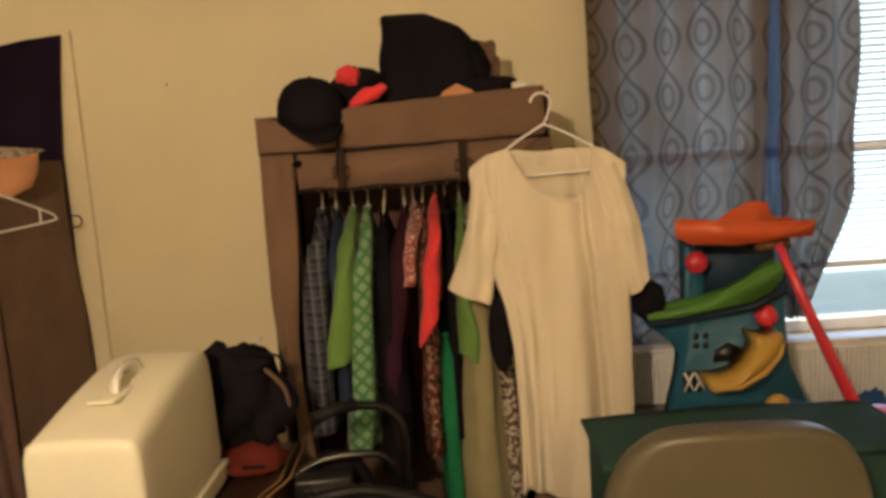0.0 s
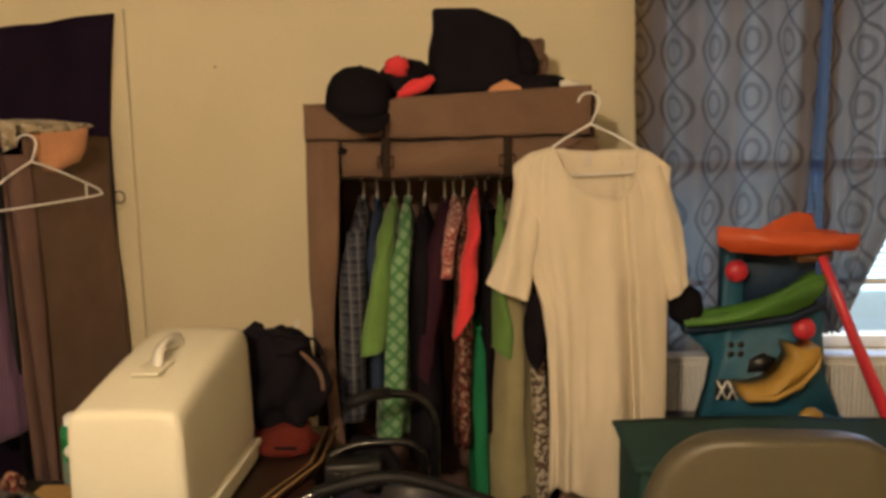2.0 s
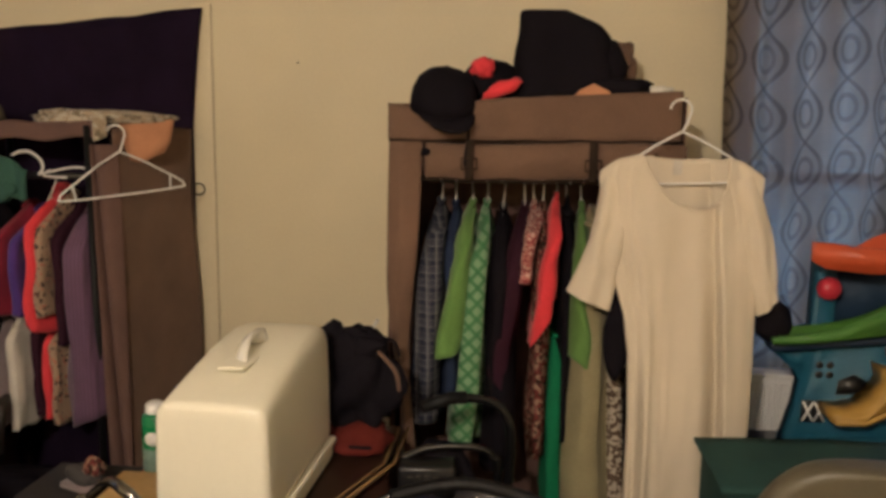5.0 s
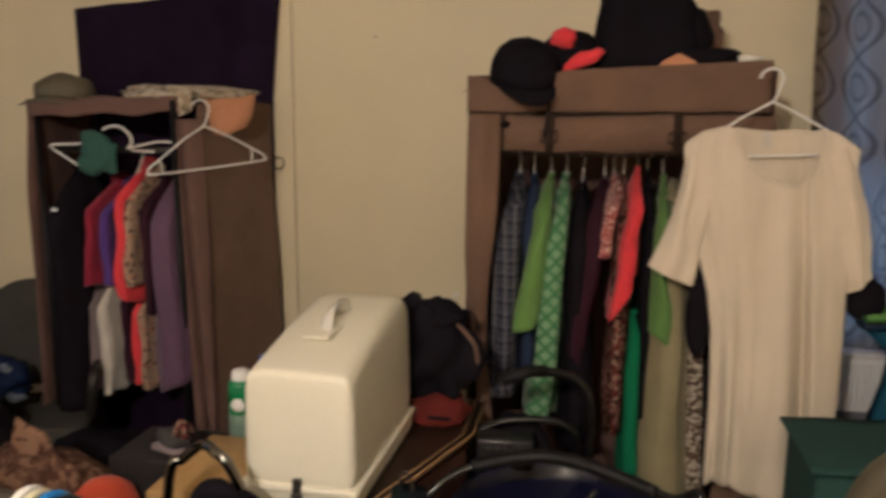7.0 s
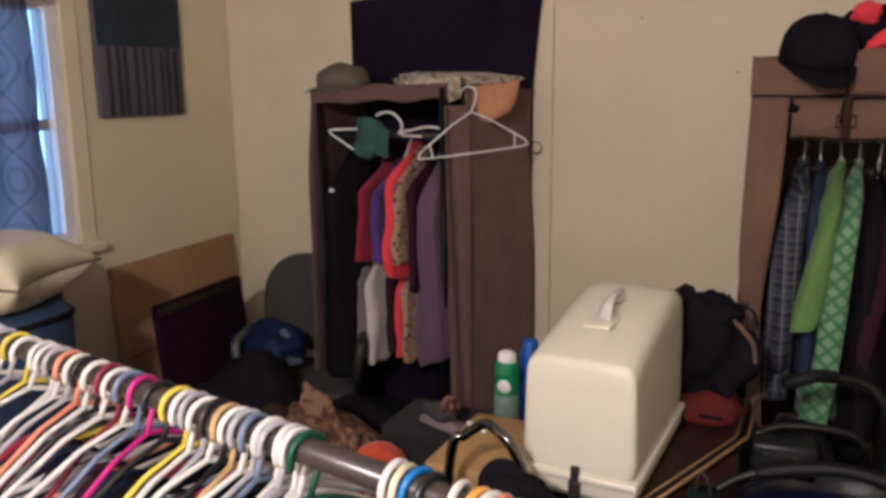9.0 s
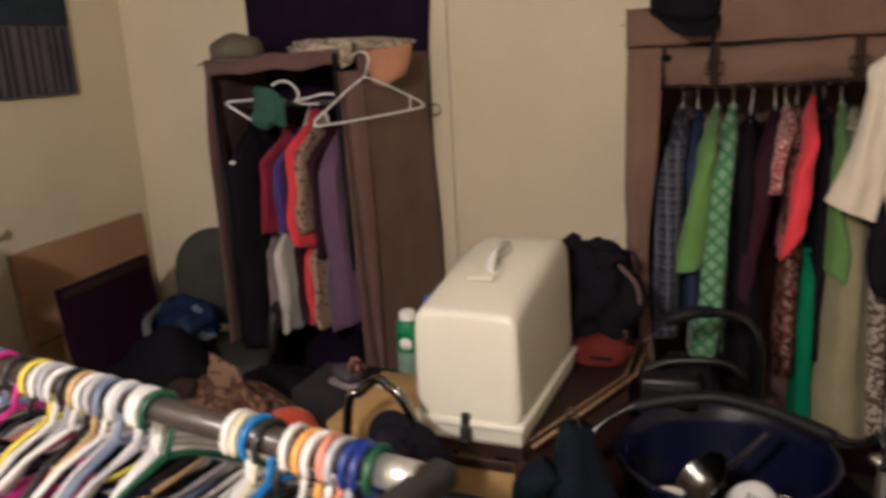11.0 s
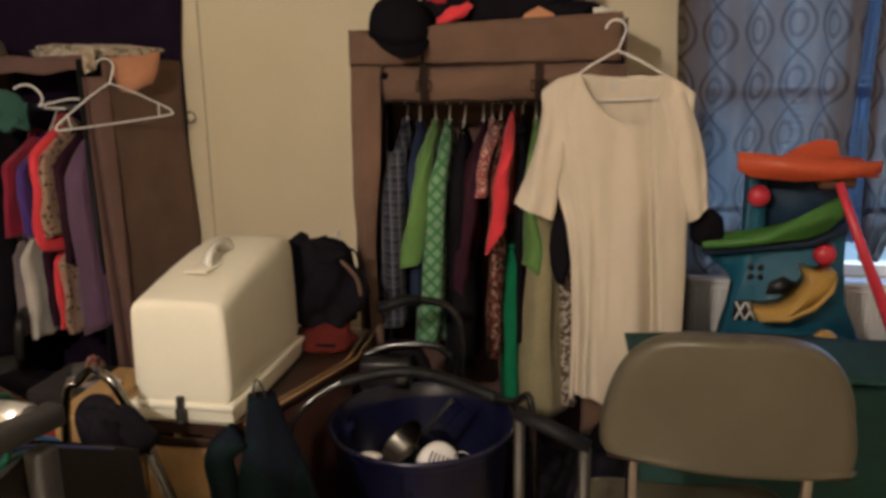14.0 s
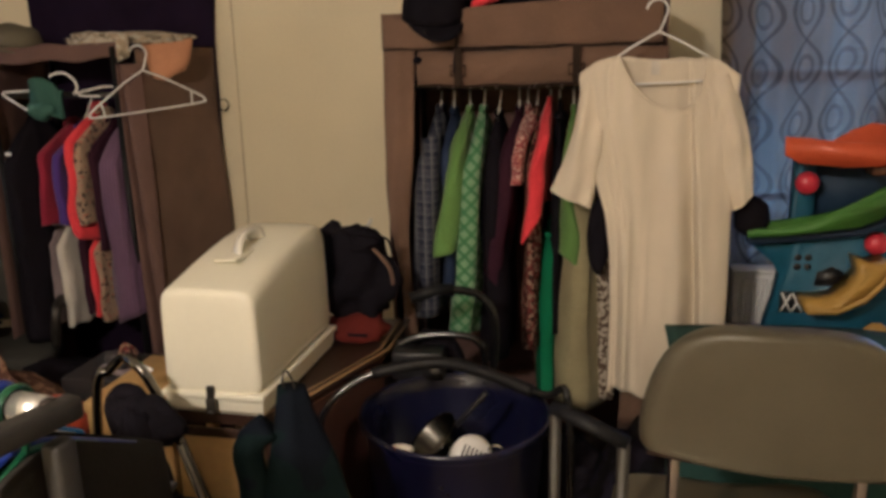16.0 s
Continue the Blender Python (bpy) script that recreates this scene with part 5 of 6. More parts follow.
# ---- the side wall: picture, boards, office chair ----
art = thing("wall_hanging", "small canvas with a dark green top and grey stripes", "picture", (X0, 3.405, 1.672))
cv = part("canvas", box(0.002, 0.028, -0.215, 0.215, -0.235, 0.235, 0.004), mat("grey_canvas", (0.095, 0.088, 0.105), 0.9, 0.2, 6, 200, 0.3), art)
part("upper_field", box(0.028, 0.031, -0.212, 0.212, 0.03, 0.232, 0.001), mat("dark_green_paint", (0.014, 0.024, 0.036), 0.9, 0.5, 8, 60, 0.3), cv, "dark green painted field")
STRIPE = mat("charcoal_paint", (0.030, 0.026, 0.036), 0.9, 0.4, 12, 90, 0.3)
for i in range(9):
    yy = -0.165 + 0.043 * i + 0.006 * math.sin(i * 2.3)
    part("stripe", box(0.028, 0.0305, yy - 0.009 - 0.004 * math.sin(i), yy + 0.010, -0.232, 0.028 + 0.02 * math.sin(i * 3.1), 0.0008), STRIPE, cv, "dark painted stripe")
card = thing("cardboard_sheet", "flat brown cardboard box leaning on the wall", "cardboard", (-2.745, 3.54, 0))
part("panel", moved(box(-0.012, 0.012, -0.355, 0.355, 0.0, 0.875, 0.004), pose(0, 0, 0, 1.5, -2.5, 0)), CARD, card)
part("crease", moved(box(0.0125, 0.0135, -0.338, 0.338, 0.50, 0.504, 0), pose(0, 0, 0, 1.5, -2.5, 0)), SEAM, card)
mb = thing("maroon_board", "dark maroon board standing before the cardboard", "board", (-2.40, 3.315, 0))
part("panel", moved(box(-0.015, 0.015, -0.235, 0.225, 0, 0.79, 0.006), pose(0, 0, 0, 2, -4, 0)), cloth("dark_maroon_cloth", (0.015, 0.004, 0.012)), mb)
part("edge", moved(box(0.015, 0.02, -0.23, 0.22, 0.75, 0.78, 0.002), pose(0, 0, 0, 2, -4, 0)), SEAM, mb)
oc = thing("office_chair", "grey office chair with a rounded back and armrest", "chair", (-2.15, 3.56, 0), 25)
GREYF = cloth("grey_upholstery", (0.048, 0.047, 0.040))
part("backrest", moved(pad(0.20, 0.20, 0.03, 0, 0, 0.9), pose(0.0, 0.10, 0.68, -8)), GREYF, oc)
part("seat", moved(pad(0.21, 0.20, 0.035, 0, 0, 0.5), pose(0, -0.12, 0.42, -90)), GREYF, oc)
part("column", tube([(0, -0.1, 0.06), (0, -0.1, 0.40)], 0.025, 14), BLACKMET, oc)
for sx in (-1, 1):
    part("armrest", tube(smooth_path([(sx * 0.21, 0.06, 0.50), (sx * 0.235, 0.02, 0.585), (sx * 0.235, -0.10, 0.60), (sx * 0.235, -0.22, 0.585), (sx * 0.215, -0.20, 0.44)]), 0.018, 10), mat("grey_plastic", (0.09, 0.09, 0.09), 0.5, 0.15, 8, 90, 0.1) if sx < 0 else GREYMETAL, oc)
for i in range(5):
    a = 2 * math.pi * i / 5
    part("foot", tube([(0, -0.1, 0.08), (0.26 * math.cos(a), -0.1 + 0.26 * math.sin(a), 0.05)], 0.016, 8), BLACKPL, oc)
    part("caster", lump((0.26 * math.cos(a), -0.1 + 0.26 * math.sin(a), 0.026), (0.026, 0.026, 0.026), 1, 0.02, 2, 2), BLACKPL, oc)
bl = thing("blue_jacket", "blue and white cloth crumpled on the office chair", "clothing", (-2.24, 3.43, 0.48))
part("body", lump((0, 0, 0.075), (0.15, 0.10, 0.09), 15, 0.35, 5, 4, flat=-0.07), printed("blue_white_cloth", (0.010, 0.018, 0.052), [(0.14, 0.16, 0.20)], 9, 0.60), bl)
part("sleeve", tube(smooth_path([(0.06, -0.07, 0.11), (0.10, -0.10, 0.06), (0.09, -0.12, -0.02)]), 0.03, 10), BLUE, bl)

# ---- heaps on the floor between chair and table ----
def heap_thing(name, label, c, r, material, seed, category="clothes", rough=0.22):
    e = thing(name, label, category, (c[0], c[1], 0))
    part("body", lump((0, 0, r[2] * 0.45), r, seed, rough, 6, 4, flat=-r[2] * 0.45), material, e)
    part("fold", lump((r[0] * 0.3, -r[1] * 0.45, r[2] * 1.0), (r[0] * 0.5, r[1] * 0.4, r[2] * 0.22), seed + 3, 0.4, 6, 3), material, e)
    return e


DARKMIX = printed("dark_mixed_laundry", (0.006, 0.006, 0.009), [(0.012, 0.010, 0.017), (0.005, 0.005, 0.005)], 12)
heap_thing("laundry_heap", "dark clothes heaped before the office chair", (-2.08, 3.14), (0.30, 0.22, 0.40), BLACK, 71)
heap_thing("laundry_heap", "heap of dark laundry on the floor", (-1.75, 3.05), (0.42, 0.30, 0.30), DARKMIX, 40)
heap_thing("laundry_heap", "heap of black and plum clothes by the wardrobe", (-1.35, 3.22), (0.30, 0.24, 0.33), BLACK, 43)
heap_thing("laundry_heap", "dark clothes piled under the hanging coats", (-1.85, 3.42), (0.35, 0.22, 0.30), BLACK, 47)
heap_thing("laundry_heap", "low heap of dark clothes beside the board", (-2.2, 2.85), (0.33, 0.35, 0.36), DARKMIX, 49)
heap_thing("laundry_heap", "dark clothes heaped before the oak table", (-1.28, 2.55), (0.25, 0.30, 0.36), DARKMIX, 52)
paisley = thing("patterned_bag", "brown paisley cloth bag lying on the laundry", "bag", (-1.625, 2.88, 0.405))
PAIS = printed("brown_paisley", (0.115, 0.062, 0.040), [(0.22, 0.13, 0.085), (0.07, 0.03, 0.02)], 24)
part("body", moved(lump((0, 0, 0.07), (0.20, 0.15, 0.10), 17, 0.30, 5, 4, flat=-0.07), pose(0, 0, 0, 0, 16, 0)), PAIS, paisley)
part("flap", moved(sheet(lambda u, v: (-0.10 + 0.22 * u, -0.08 + 0.02 * math.sin(u * 6), 0.05 + 0.22 * v - 0.10 * u * v + 0.01 * wob(u * 4, v * 4, 1)), 16, 12, 0.008), pose(0.02, 0, 0, -12, 8, 0)), PAIS, paisley)
part("lining", lump((-0.15, -0.03, 0.15), (0.055, 0.05, 0.045), 3, 0.3, 4, 3), SEAM, paisley)
oc2 = cap_thing("orange_cap", "bright orange knit cap on the laundry", cloth("orange_red_knit", (0.60, 0.085, 0.035)), (-1.405, 2.84, 0.425), 40, 0.09, False)
oc2.name = "orange_beanie"
shoe = thing("sneaker", "pale sneaker with a brown flowered top", "shoe", (-1.27, 2.99, 0.571), -20)
shoe.scale = (0.74, 0.82, 0.82)
part("sole", slab([(-0.10, 0), (0.10, 0), (0.105, 0.022), (-0.10, 0.022)], -0.04, 0.04, 0.006), GREYLIL, shoe)
part("upper", lump((-0.02, 0, 0.05), (0.085, 0.038, 0.035), 4, 0.2, 4, 3), cloth("dark_grey_canvas", (0.06, 0.055, 0.055)), shoe)
part("tongue", lump((0.035, 0, 0.085), (0.04, 0.03, 0.035), 6, 0.3, 4, 3), BROWNP, shoe)
sbox = thing("shoe_box", "dark cardboard box under the sneaker", "box", (0, 0, 0))
part("body", box(-1.44, -1.00, 2.93, 3.15, 0, 0.53, 0.006), mat("dark_card", (0.012, 0.010, 0.011), 0.97, 0.3, 5, 90, 0.2), sbox)
part("lid", box(-1.445, -0.995, 2.925, 3.155, 0.525, 0.570, 0.006), mat("dark_card_lid", (0.014, 0.011, 0.012), 0.97, 0.3, 5, 90, 0.2), sbox)

# ---- the toy tower by the window ----
toy = thing("toy_ball_tower", "teal plastic ball run tower with orange and green ramps", "toy", (0, 3.29, 0))
tower = part("tower", slab([(0.575, 0.945), (0.645, 0.885), (0.665, 0.85), (0.655, 0.775), (0.635, 0.70), (0.63, 0.60), (1.06, 0.60), (1.02, 0.72), (0.985, 0.80), (0.97, 0.92), (0.965, 1.09), (0.90, 1.055), (0.80, 1.03), (0.738, 1.015), (0.735, 1.195), (0.685, 1.195), (0.685, 1.01), (0.63, 0.995), (0.565, 0.985)], 0.03, 0.11, 0.008), TEAL, toy)
part("back_panel", slab([(0.73, 0.99), (0.965, 0.99), (0.965, 1.195), (0.73, 1.195)], 0.095, 0.12, 0.004), mat("deep_blue_plastic", (0.008, 0.030, 0.07), 0.65, 0.12), toy, "dark blue recessed panel")
part("base_skirt", slab([(0.625, 0.60), (1.09, 0.60), (1.05, 0.68), (0.97, 0.705), (0.69, 0.705), (0.64, 0.68)], -0.05, 0.14, 0.008), TEAL, toy)
tray_front = [(0.625, 1.217), (0.661, 1.198), (0.776, 1.187), (0.862, 1.190), (0.935, 1.200), (1.0, 1.212), (1.0, 1.244), (0.93, 1.243), (0.88, 1.248), (0.80, 1.252), (0.738, 1.256), (0.685, 1.264), (0.622, 1.268)]
tray_hump = [(0.74, 1.20), (0.97, 1.20), (0.97, 1.245), (0.91, 1.250), (0.895, 1.292), (0.85, 1.298), (0.80, 1.278), (0.755, 1.250)]
part("ramp_tray", join(slab(tray_front, -0.09, -0.072, 0.005), slab([(0.70, 1.196), (1.0, 1.196), (1.0, 1.208), (0.70, 1.208)], -0.07, 0.11, 0.003), slab(tray_hump, -0.028, -0.014, 0.004)), ORANGE, toy, "orange wavy ramp tray")


def chute(pts, w, y0, y1, name, material, label):
    a = smooth_path([(x, 0, z) for x, z in pts], 7)
    n = len(a) - 1

    def fn(u, v):
        p = a[int(u * n + 0.5)]
        lift = 0.024 * abs(v * 2 - 1) ** 3
        return (p.x, y0 + (y1 - y0) * v, p.z + lift)
    part(name, sheet(fn, n, 10, 0.009), material, toy, label)


chute([(0.560, 0.985), (0.64, 0.992), (0.72, 1.004), (0.79, 1.022), (0.86, 1.055), (0.905, 1.085), (0.935, 1.10)], 0.1, -0.075, 0.03, "green_chute", LIMEPL, "lime green slide")
part("chute_side", slab([(0.544, 0.991), (0.627, 0.995), (0.725, 1.011), (0.827, 1.026), (0.881, 1.05), (0.916, 1.087), (0.923, 1.126), (0.911, 1.136), (0.862, 1.121), (0.818, 1.097), (0.774, 1.072), (0.705, 1.036), (0.627, 1.019), (0.544, 1.009)], -0.086, -0.074, 0.004), LIMEPL, toy, "swept side wall of the lime slide")
# shade below the lime slide, put in as a dark navy board
part("chute_shadow_board", slab([(0.56, 0.955), (0.72, 0.975), (0.86, 0.99), (0.95, 1.03), (0.95, 1.06), (0.84, 1.01), (0.56, 0.978)], -0.03, 0.03, 0.004), mat("slide_shade_navy", (0.006, 0.022, 0.06), 0.6, 0.12), toy, "navy board standing in for the shade under the lime slide")
part("yellow_chute", slab([(0.71, 0.782), (0.791, 0.784), (0.86, 0.821), (0.905, 0.876), (0.911, 0.932), (0.879, 0.916), (0.837, 0.928), (0.847, 0.887), (0.823, 0.845), (0.791, 0.818), (0.752, 0.808), (0.71, 0.808)], -0.096, 0.03, 0.006), YELLOWPL, toy, "yellow slide with a swept side")
part("chute_lip", slab([(0.714, 0.779), (0.791, 0.781), (0.862, 0.818), (0.908, 0.874), (0.913, 0.923), (0.895, 0.879), (0.855, 0.832), (0.791, 0.796), (0.714, 0.794)], -0.100, -0.094, 0.002), YELLOWPL, toy, "raised lip of the yellow slide")
for x, z in ((0.711, 1.127), (0.908, 0.957)):
    part("knob", moved(lathe([(0.031, 0.0), (0.033, 0.008), (0.030, 0.02), (0.022, 0.030), (0.004, 0.034)], 28), pose(x, 0.03, z, 90)), REDPL, tower, "round red knob")
part("gear", moved(lathe([(0.036, 0), (0.038, 0.008), (0.034, 0.02), (0.012, 0.022), (0.004, 0.022)], 10), pose(0.905, -0.055, 0.715, 90)), YELLOWPL, tower, "yellow gear")
part("window_hole", slab([(0.755, 0.825), (0.83, 0.83), (0.84, 0.865), (0.80, 0.885), (0.76, 0.865)], 0.026, 0.032, 0.002), BLACKPL, tower, "dark arched opening")
for dx, dz in ((-0.014, 0.014), (0.014, 0.014), (-0.014, -0.014), (0.014, -0.014)):
    part("cutout", moved(lathe([(0.010, 0), (0.010, 0.003), (0.003, 0.003)], 14), pose(0.72 + dx, 0.031, 0.895 + dz, 90)), BLACKPL, tower, "small round cutout")
part("lattice_hole", slab([(0.665, 0.742), (0.732, 0.742), (0.732, 0.806), (0.665, 0.806)], 0.026, 0.032, 0.002), BLACKPL, tower, "dark square opening")
for k in range(2):
    for a, b in ((0.746, 0.802), (0.802, 0.746)):
        part("lattice_bar", tube([(0.669 + 0.031 * k, 0.024, a), (0.697 + 0.031 * k, 0.024, b)], 0.003, 6), WHITEPL, tower, "pale lattice bar")
part("platform", slab([(0.86, 1.16), (0.95, 1.165), (0.95, 1.19), (0.86, 1.19)], -0.05, 0.03, 0.004), mat("brown_plastic", (0.12, 0.05, 0.02), 0.5, 0.15), toy)
pole = thing("red_pole", "long red plastic toy pole leaning on the tower", "toy", (0, 0, 0))
part("shaft", tube([(0.870, 3.13, 1.195), (0.955, 3.12, 0.99), (1.055, 3.10, 0.76), (1.090, 3.10, 0.68)], [0.011, 0.014, 0.018, 0.020], 12), REDPL, pole)
part("foot", lathe([(0.105, 0.0), (0.108, 0.01), (0.104, 0.64), (0.098, 0.70), (0.075, 0.722), (0.03, 0.742), (0.004, 0.745)], 28, (1.130, 3.10)), REDPL, pole, "tall red plastic base")
stand = thing("toy_chest", "dark blue plastic chest under the toy tower", "chest", (0, 0, 0))
part("body", box(0.54, 1.12, 3.14, 3.62, 0.0, 0.57, 0.012), NAVYPL, stand)
part("lid", box(0.53, 1.13, 3.13, 3.63, 0.57, 0.60, 0.008), NAVYPL, stand)
tote = thing("green_tote", "dark green canvas storage tote behind the chair", "tote", (0, 0, 0))
part("body", box(0.34, 1.06, 2.78, 3.06, 0.0, 0.755, 0.015), GREENBOX, tote)
part("lid", sheet(lambda u, v: (0.325 + 0.75 * u, 2.765 + 0.31 * v, 0.768 + 0.012 * math.sin(u * 3.1) + 0.006 * wob(u * 6, v * 3, 1)), 24, 8, 0.010), GREENBOX, tote)
GREYPL = mat("pale_grey_plastic", (0.74, 0.74, 0.73), 0.5, 0.1, 8, 80, 0.05)
rad = thing("radiator", "white ribbed radiator under the window", "radiator", (0.60, 3.76, 0.0))
part("panel", box(0.0, 1.10, -0.03, 0.03, 0.12, 0.745, 0.006), GREYPL, rad)
part("ribs", join(*[box(0.015 + 0.0155 * i, 0.0235 + 0.0155 * i, -0.042, -0.029, 0.135, 0.725, 0.002, 1) for i in range(69)]), GREYPL, rad, "narrow upright ribs", False)
part("top_rail", box(-0.006, 1.106, -0.044, 0.034, 0.745, 0.757, 0.003), GREYPL, rad)
for px in (0.08, 1.02):
    part("foot", box(px - 0.02, px + 0.02, -0.035, 0.035, 0.0, 0.12, 0.004), GREYPL, rad)
heap_thing("shopping_bag", "dark blue crumpled plastic shopping bag by the window", (1.33, 3.50), (0.20, 0.16, 0.44), printed("blue_white_plastic_bag", (0.018, 0.06, 0.16), [(0.10, 0.15, 0.24)], 14, 0.6), 61, "bag")
heap_thing("shopping_bag", "dark crumpled plastic bags by the window", (1.55, 3.16), (0.27, 0.22, 0.50), printed("dark_blue_bag", (0.015, 0.03, 0.07), [(0.2, 0.22, 0.3)], 14, 0.6), 64, "bag")
heap_thing("clothes_pile", "dark clothes piled under the long shirt", (0.30, 3.12), (0.20, 0.14, 0.30), DARKMIX, 66)
heap_thing("clothes_pile", "dark clothes piled at the wardrobe's foot", (0.02, 3.20), (0.20, 0.12, 0.24), BLACK, 69)

# ---- pillow on a hamper ----
ham = thing("laundry_hamper", "tall blue denim laundry hamper beside the rack", "hamper", (-2.47, 2.40, 0))
part("body", skin([[(w * math.copysign(abs(math.cos(a)) ** 0.5, math.cos(a)), w * 0.75 * math.copysign(abs(math.sin(a)) ** 0.5, math.sin(a)) + 0.01 * wob(a * 2, z * 5, 1), z) for a in [2 * math.pi * i / 40 for i in range(40)]] for w, z in ((0.22, 0.0), (0.23, 0.02), (0.24, 0.4), (0.25, 0.8), (0.255, 0.93), (0.23, 0.95))]), cloth("faded_denim", (0.03, 0.05, 0.10)), ham)
part("band", tube([(0.257 * math.copysign(abs(math.cos(a)) ** 0.5, math.cos(a)), 0.193 * math.copysign(abs(math.sin(a)) ** 0.5, math.sin(a)), 0.92) for a in [2 * math.pi * i / 40 for i in range(40)]], 0.008, 6, True), BLACK, ham)
pil = thing("pillow", "cream satin pillow with a corded seam", "pillow", (-2.47, 2.40, 1.045), 20)
SATIN = mat("cream_satin", (0.62, 0.57, 0.42), 0.4, 0.12, 6, 120, 0.12)


def pillow_pt(u, v, s):
    x, y = (u * 2 - 1), (v * 2 - 1)
    k = max(0, (1 - x ** 4) * (1 - y ** 4)) ** 0.55
    return (x * (0.29 - 0.05 * (1 - abs(y)) * 0 - 0.045 * (1 - y * y) * abs(x) ** 3), y * (0.20 - 0.03 * (1 - x * x) * abs(y) ** 3), s * k * (0.105 + 0.010 * wob(x * 3, y * 3, s)))


part("top_face", sheet(lambda u, v: pillow_pt(u, v, 1), 40, 30, 0.003), SATIN, pil)
part("bottom_face", sheet(lambda u, v: pillow_pt(u, v, -1), 40, 30, 0.003), SATIN, pil)
_edge = [(i / 12, 0) for i in range(12)] + [(1, i / 12) for i in range(12)] + [(1 - i / 12, 1) for i in range(12)] + [(0, 1 - i / 12) for i in range(12)]
part("cord", tube([pillow_pt(u, v, 0) for u, v in _edge], 0.004, 6, True), mat("dark_gold_cord", (0.12, 0.09, 0.04), 0.6, 0.2), pil, "dark corded seam")

# ---- the clothes rack ----
RA, RB = Vector((-1.62, 1.862, 1.134)), Vector((-0.455, 1.655, 1.134))
RDIR = (RB - RA).normalized()
RTURN = math.degrees(math.atan2(RDIR.y, RDIR.x))
rack = thing("clothes_rack", "black metal clothes rack crowded with hangers", "clothes rack", (0, 0, 0))
part("rod", tube([RA - RDIR * 0.1, RA, RA.lerp(RB, 0.5), RB], 0.0165, 18), mat("brown_black_enamel", (0.045, 0.036, 0.030), 0.3, 0.3, 9, 60, 0.05), rack)
part("end_sleeve", tube([RB - RDIR * 0.050, RB - RDIR * 0.006], 0.0180, 18), ALUMINIUM, rack, "bright aluminium end sleeve")
_e = RB + RDIR * 0.004
RACKPL = mat("charcoal_plastic", (0.020, 0.018, 0.016), 0.55, 0.2, 8, 90, 0.12)
for p in (_e, RA - RDIR * 0.12):
    part("end_frame", moved(join(moved(box(-0.015, 0.015, -0.150, 0.030, 1.118, 1.146, 0.006), pose(0, 0, 0, 0, 0, -6)), box(-0.013, 0.013, -0.016, 0.016, 0.0, 1.10, 0.006), box(-0.018, 0.018, -0.24, 0.24, 0.02, 0.06, 0.006)), pose(p.x, p.y, 0, 0, 0, RTURN)), RACKPL, rack)
part("lower_rod", tube([RA - RDIR * 0.1 + Vector((0, 0, -1.03)), RB + Vector((0, 0, -1.03))], 0.012, 12), BLACKMET, rack)
HC = {}
for key, col in (("white", (0.74, 0.73, 0.70)), ("cream", (0.72, 0.66, 0.45)), ("grey", (0.42, 0.42, 0.45)), ("slate", (0.16, 0.21, 0.32)), ("salmon", (0.70, 0.27, 0.16)), ("magenta", (0.48, 0.02, 0.22)),
                 ("burgundy", (0.20, 0.02, 0.04)), ("yellow", (0.66, 0.55, 0.05)), ("black", (0.012, 0.012, 0.014)), ("tan", (0.50, 0.34, 0.15)), ("green", (0.008, 0.07, 0.03)), ("blue", (0.02, 0.16, 0.45)), ("amber", (0.75, 0.38, 0.07)), ("navy", (0.012, 0.03, 0.20))):
    HC[key] = mat(key + "_hanger_plastic", col, 0.35, 0.06, 9, 80, 0.04, coat=0.2)


def tube_hanger(colour):
    e = thing("hanger", colour + " tubular plastic hanger on the rack", "hanger", group="hangers on the rack")
    part("hook", tube(arc((0, 0, -0.0215), 0.0255, 205, -50, 16) + [(0.008, 0, -0.060), (0.0, 0, -0.080)], 0.0046, 8), HC[colour], e)
    part("frame", tube(smooth_path([(0, 0, -0.078), (0.06, 0, -0.100), (0.185, 0, -0.178), (0.203, 0, -0.198), (0.19, 0, -0.210), (0, 0, -0.212), (-0.19, 0, -0.210), (-0.203, 0, -0.198), (-0.185, 0, -0.178), (-0.06, 0, -0.100)], 4), 0.0046, 7, True), HC[colour], e)
    return e


PROTO = {}
ORDER = (("white", -1.565), ("grey", -1.525), ("yellow", -1.485), ("white", -1.450), ("white", -1.405), ("white", -1.380), ("grey", -1.357), ("salmon", -1.327), ("white", -1.300), ("black", -1.280), ("white", -1.250), ("burgundy", -1.223), ("white", -1.197), ("slate", -1.173), ("magenta", -1.143),
         ("black", -1.105), ("yellow", -1.067), ("white", -1.047), ("grey", -1.031), ("white", -1.007), ("black", -0.989), ("tan", -0.967), ("white", -0.948), ("grey", -0.933), ("slate", -0.915), ("white", -0.891), ("grey", -0.877), ("white", -0.857), ("white", -0.844), ("green", -0.827),
         ("white", -0.698), ("cream", -0.684), ("blue", -0.669), ("black", -0.650), ("white", -0.616), ("amber", -0.594), ("white", -0.581), ("salmon", -0.567), ("grey", -0.553), ("navy", -0.535), ("navy", -0.523), ("green", -0.509))
for i, (c, x) in enumerate(ORDER):
    p = RA.lerp(RB, (x - RA.x) / (RB.x - RA.x))
    m = pose(p.x, p.y, p.z + 0.0170, 0, 4 * math.sin(i * 2.7), RTURN + 90 + 7 * math.sin(i * 1.9))
    if c in PROTO:
        copy_thing(PROTO[c], m)
    else:
        PROTO[c] = tube_hanger(c)
        PROTO[c].matrix_basis = m
DENIM = cloth("dark_denim", (0.018, 0.028, 0.055))
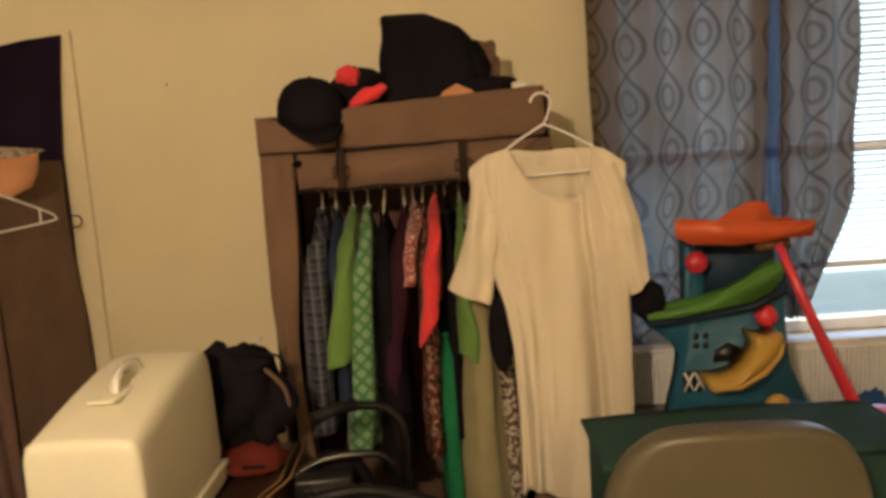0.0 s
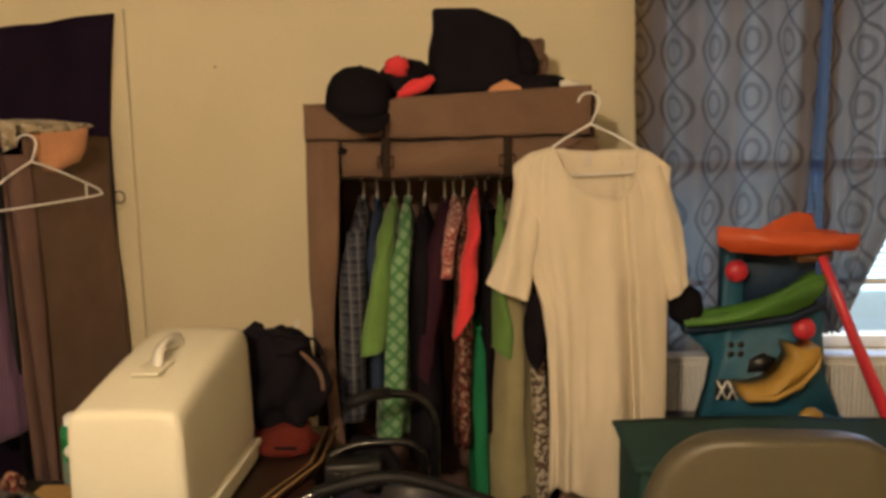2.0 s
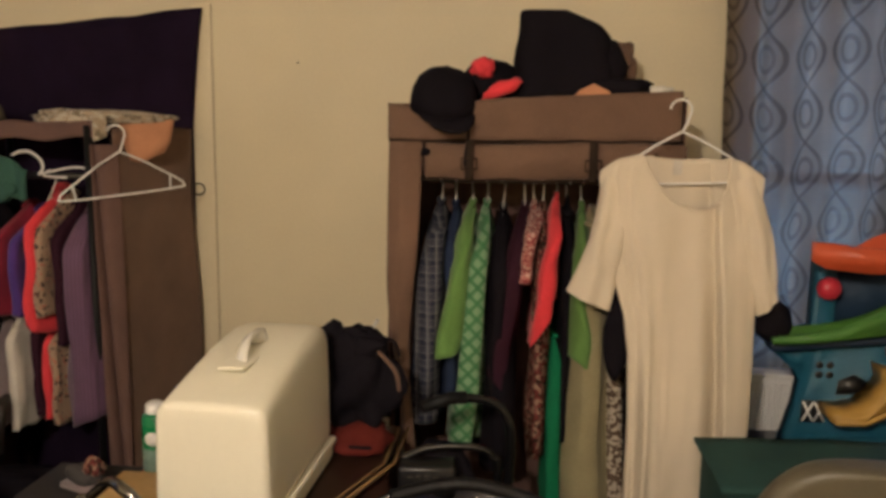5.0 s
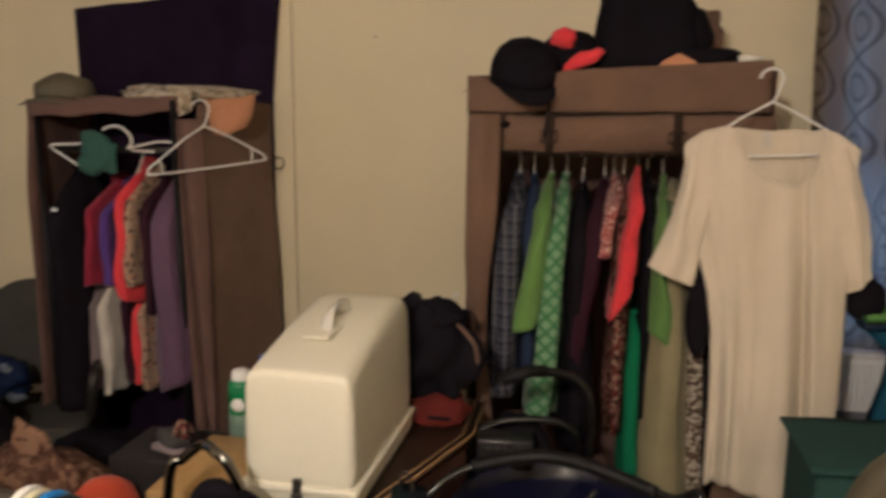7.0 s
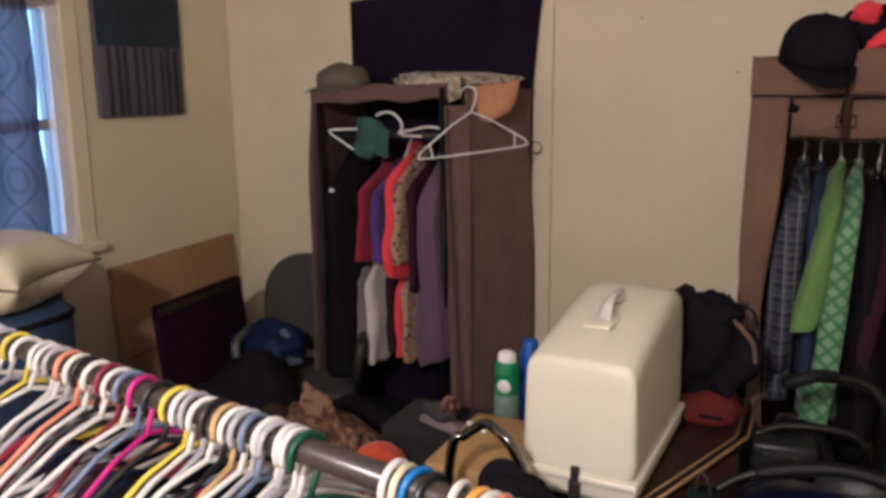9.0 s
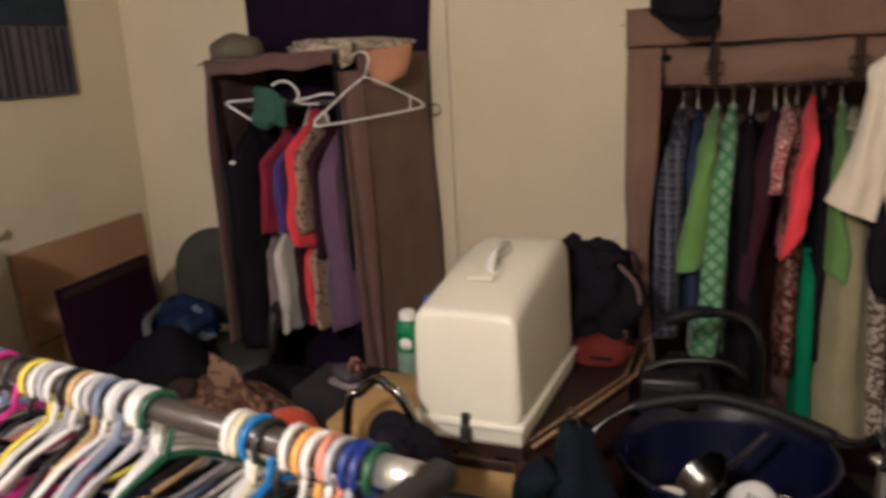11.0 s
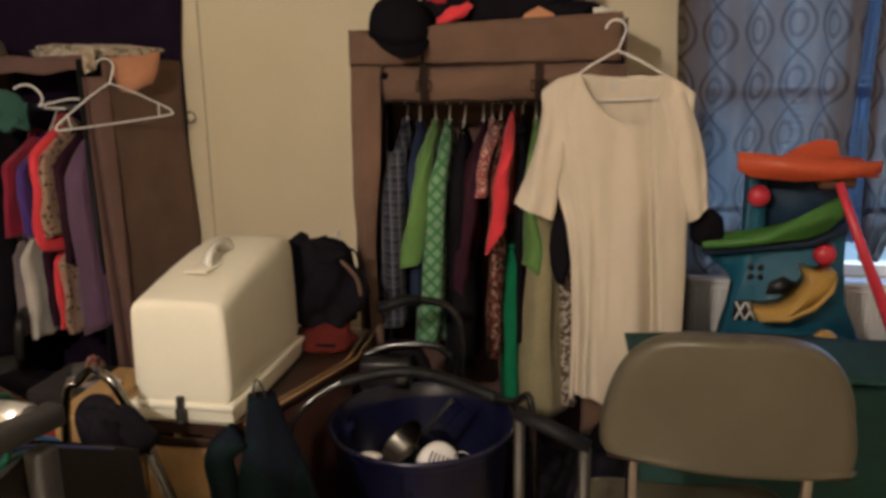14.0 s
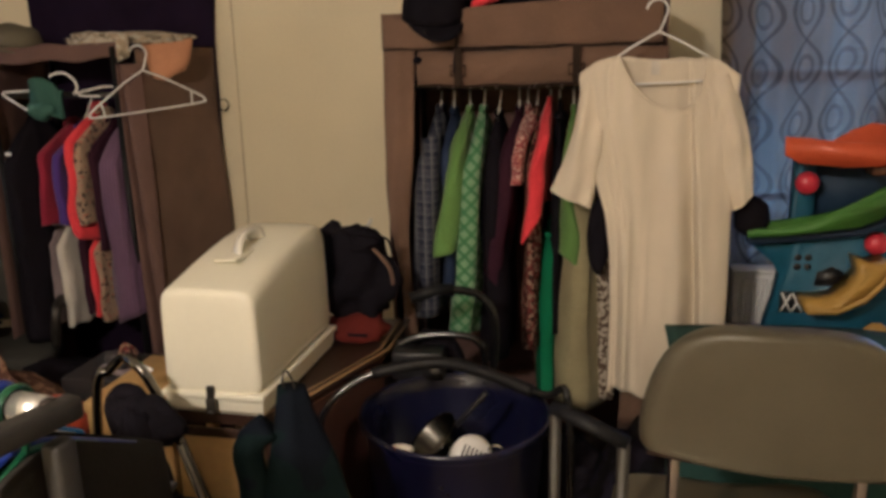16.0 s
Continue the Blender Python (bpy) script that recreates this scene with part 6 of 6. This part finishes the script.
RCOL = ((DENIM, "dark denim shirt"), (BLACK, "black cotton top"), (MAROON, "maroon knit top"), (BLUE, "slate blue shirt"), (CRIMSON, "crimson top"), (BLACK, "black dress"), (DENIM, "denim jacket"), (GREYLIL, "greyish mauve top"), (PLUM, "plum velvet top"))
for i in range(21):
    x = -1.52 + 0.048 * i
    if -0.83 < x < -0.72:
        continue
    p = RA.lerp(RB, (x - RA.x) / (RB.x - RA.x))
    ma, la = RCOL[(i * 4) % len(RCOL)]
    g = garment("blouse", p.x, 0.985, 0.30 + 0.08 * math.sin(i * 1.3), 0.030, 0.045, ma, la + " on the crowded rack", y=p.y, depth=0.20, seed=i * 1.7, group="clothes on the rack")
    g.matrix_basis = pose(p.x, p.y, 0, 0, 0, RTURN + 4 * math.sin(i * 2.2))
p = RA.lerp(RB, (-0.518 - RA.x) / (RB.x - RA.x))
jacket = thing("jacket", "charcoal jacket on the last hanger of the rack", "jacket", (p.x, p.y, 0), RTURN, group="clothes on the rack")
jrings = []
for j in range(24):
    v = j / 23
    ring = []
    for i in range(40):
        a = 2 * math.pi * i / 40
        c, q = math.copysign(abs(math.cos(a)) ** 0.6, math.cos(a)), math.copysign(abs(math.sin(a)) ** 0.8, math.sin(a))
        py = q * 0.222 * (1 + 0.03 * wob(v * 5, q, 3))
        w = 0.044 + 0.020 * min(1, v * 5) * (1 + 0.25 * math.sin(q * 9 + v * 2) + 0.3 * wob(v * 4, q * 3, 7))
        ring.append((c * w, py, (1.088 - 0.54 * max(0, abs(py) - 0.02)) * (1 - v) + (0.45 - 0.03 * q) * v))
    jrings.append(ring)
part("body", skin(jrings), cloth("charcoal_wool", (0.022, 0.020, 0.018)), jacket)
part("collar", tube([(0.022 * math.cos(a), 0.055 * math.sin(a), 1.050 + 0.010 * math.cos(2 * a)) for a in [2 * math.pi * i / 20 for i in range(20)]], 0.008, 6, True, 1.6), cloth("charcoal_collar", (0.024, 0.022, 0.020)), jacket)
mg = thing("magenta_scarf", "magenta scarf slung over a hanger", "scarf", (-1.06, 1.64, 0))
part("body", lump((0, 0, 0.99), (0.035, 0.10, 0.03), 11, 0.4, 5, 3), cloth("magenta_cotton", (0.42, 0.015, 0.19)), mg)

# ---- ceiling lamp behind the walk ----
cl = thing("ceiling_lamp", "bare warm bulb in a white ceiling socket", "lamp", (-0.75, 0.1, 2.42))
part("socket", lathe([(0.05, 0.0), (0.05, -0.02), (0.025, -0.05), (0.022, -0.10), (0.004, -0.10)], 24), WHITEPL, cl)

# ---- nails left in the wall ----
nail = thing("nail", "small dark nail stuck in the painted wall", "nail", (0.125, Y1, 2.03), group="nails in the wall")
part("shank", tube([(0, -0.012, 0.001), (0, 0.004, 0)], 0.0016, 6), BLACKMET, nail)
part("head", moved(lathe([(0.003, 0), (0.003, 0.0015), (0.001, 0.002)], 10), pose(0, -0.012, 0.001, 90)), BLACKMET, nail)
for x, z in ((-0.62, 1.58), (-0.95, 1.77), (-0.33, 2.06)):
    copy_thing(nail, pose(x, Y1, z))
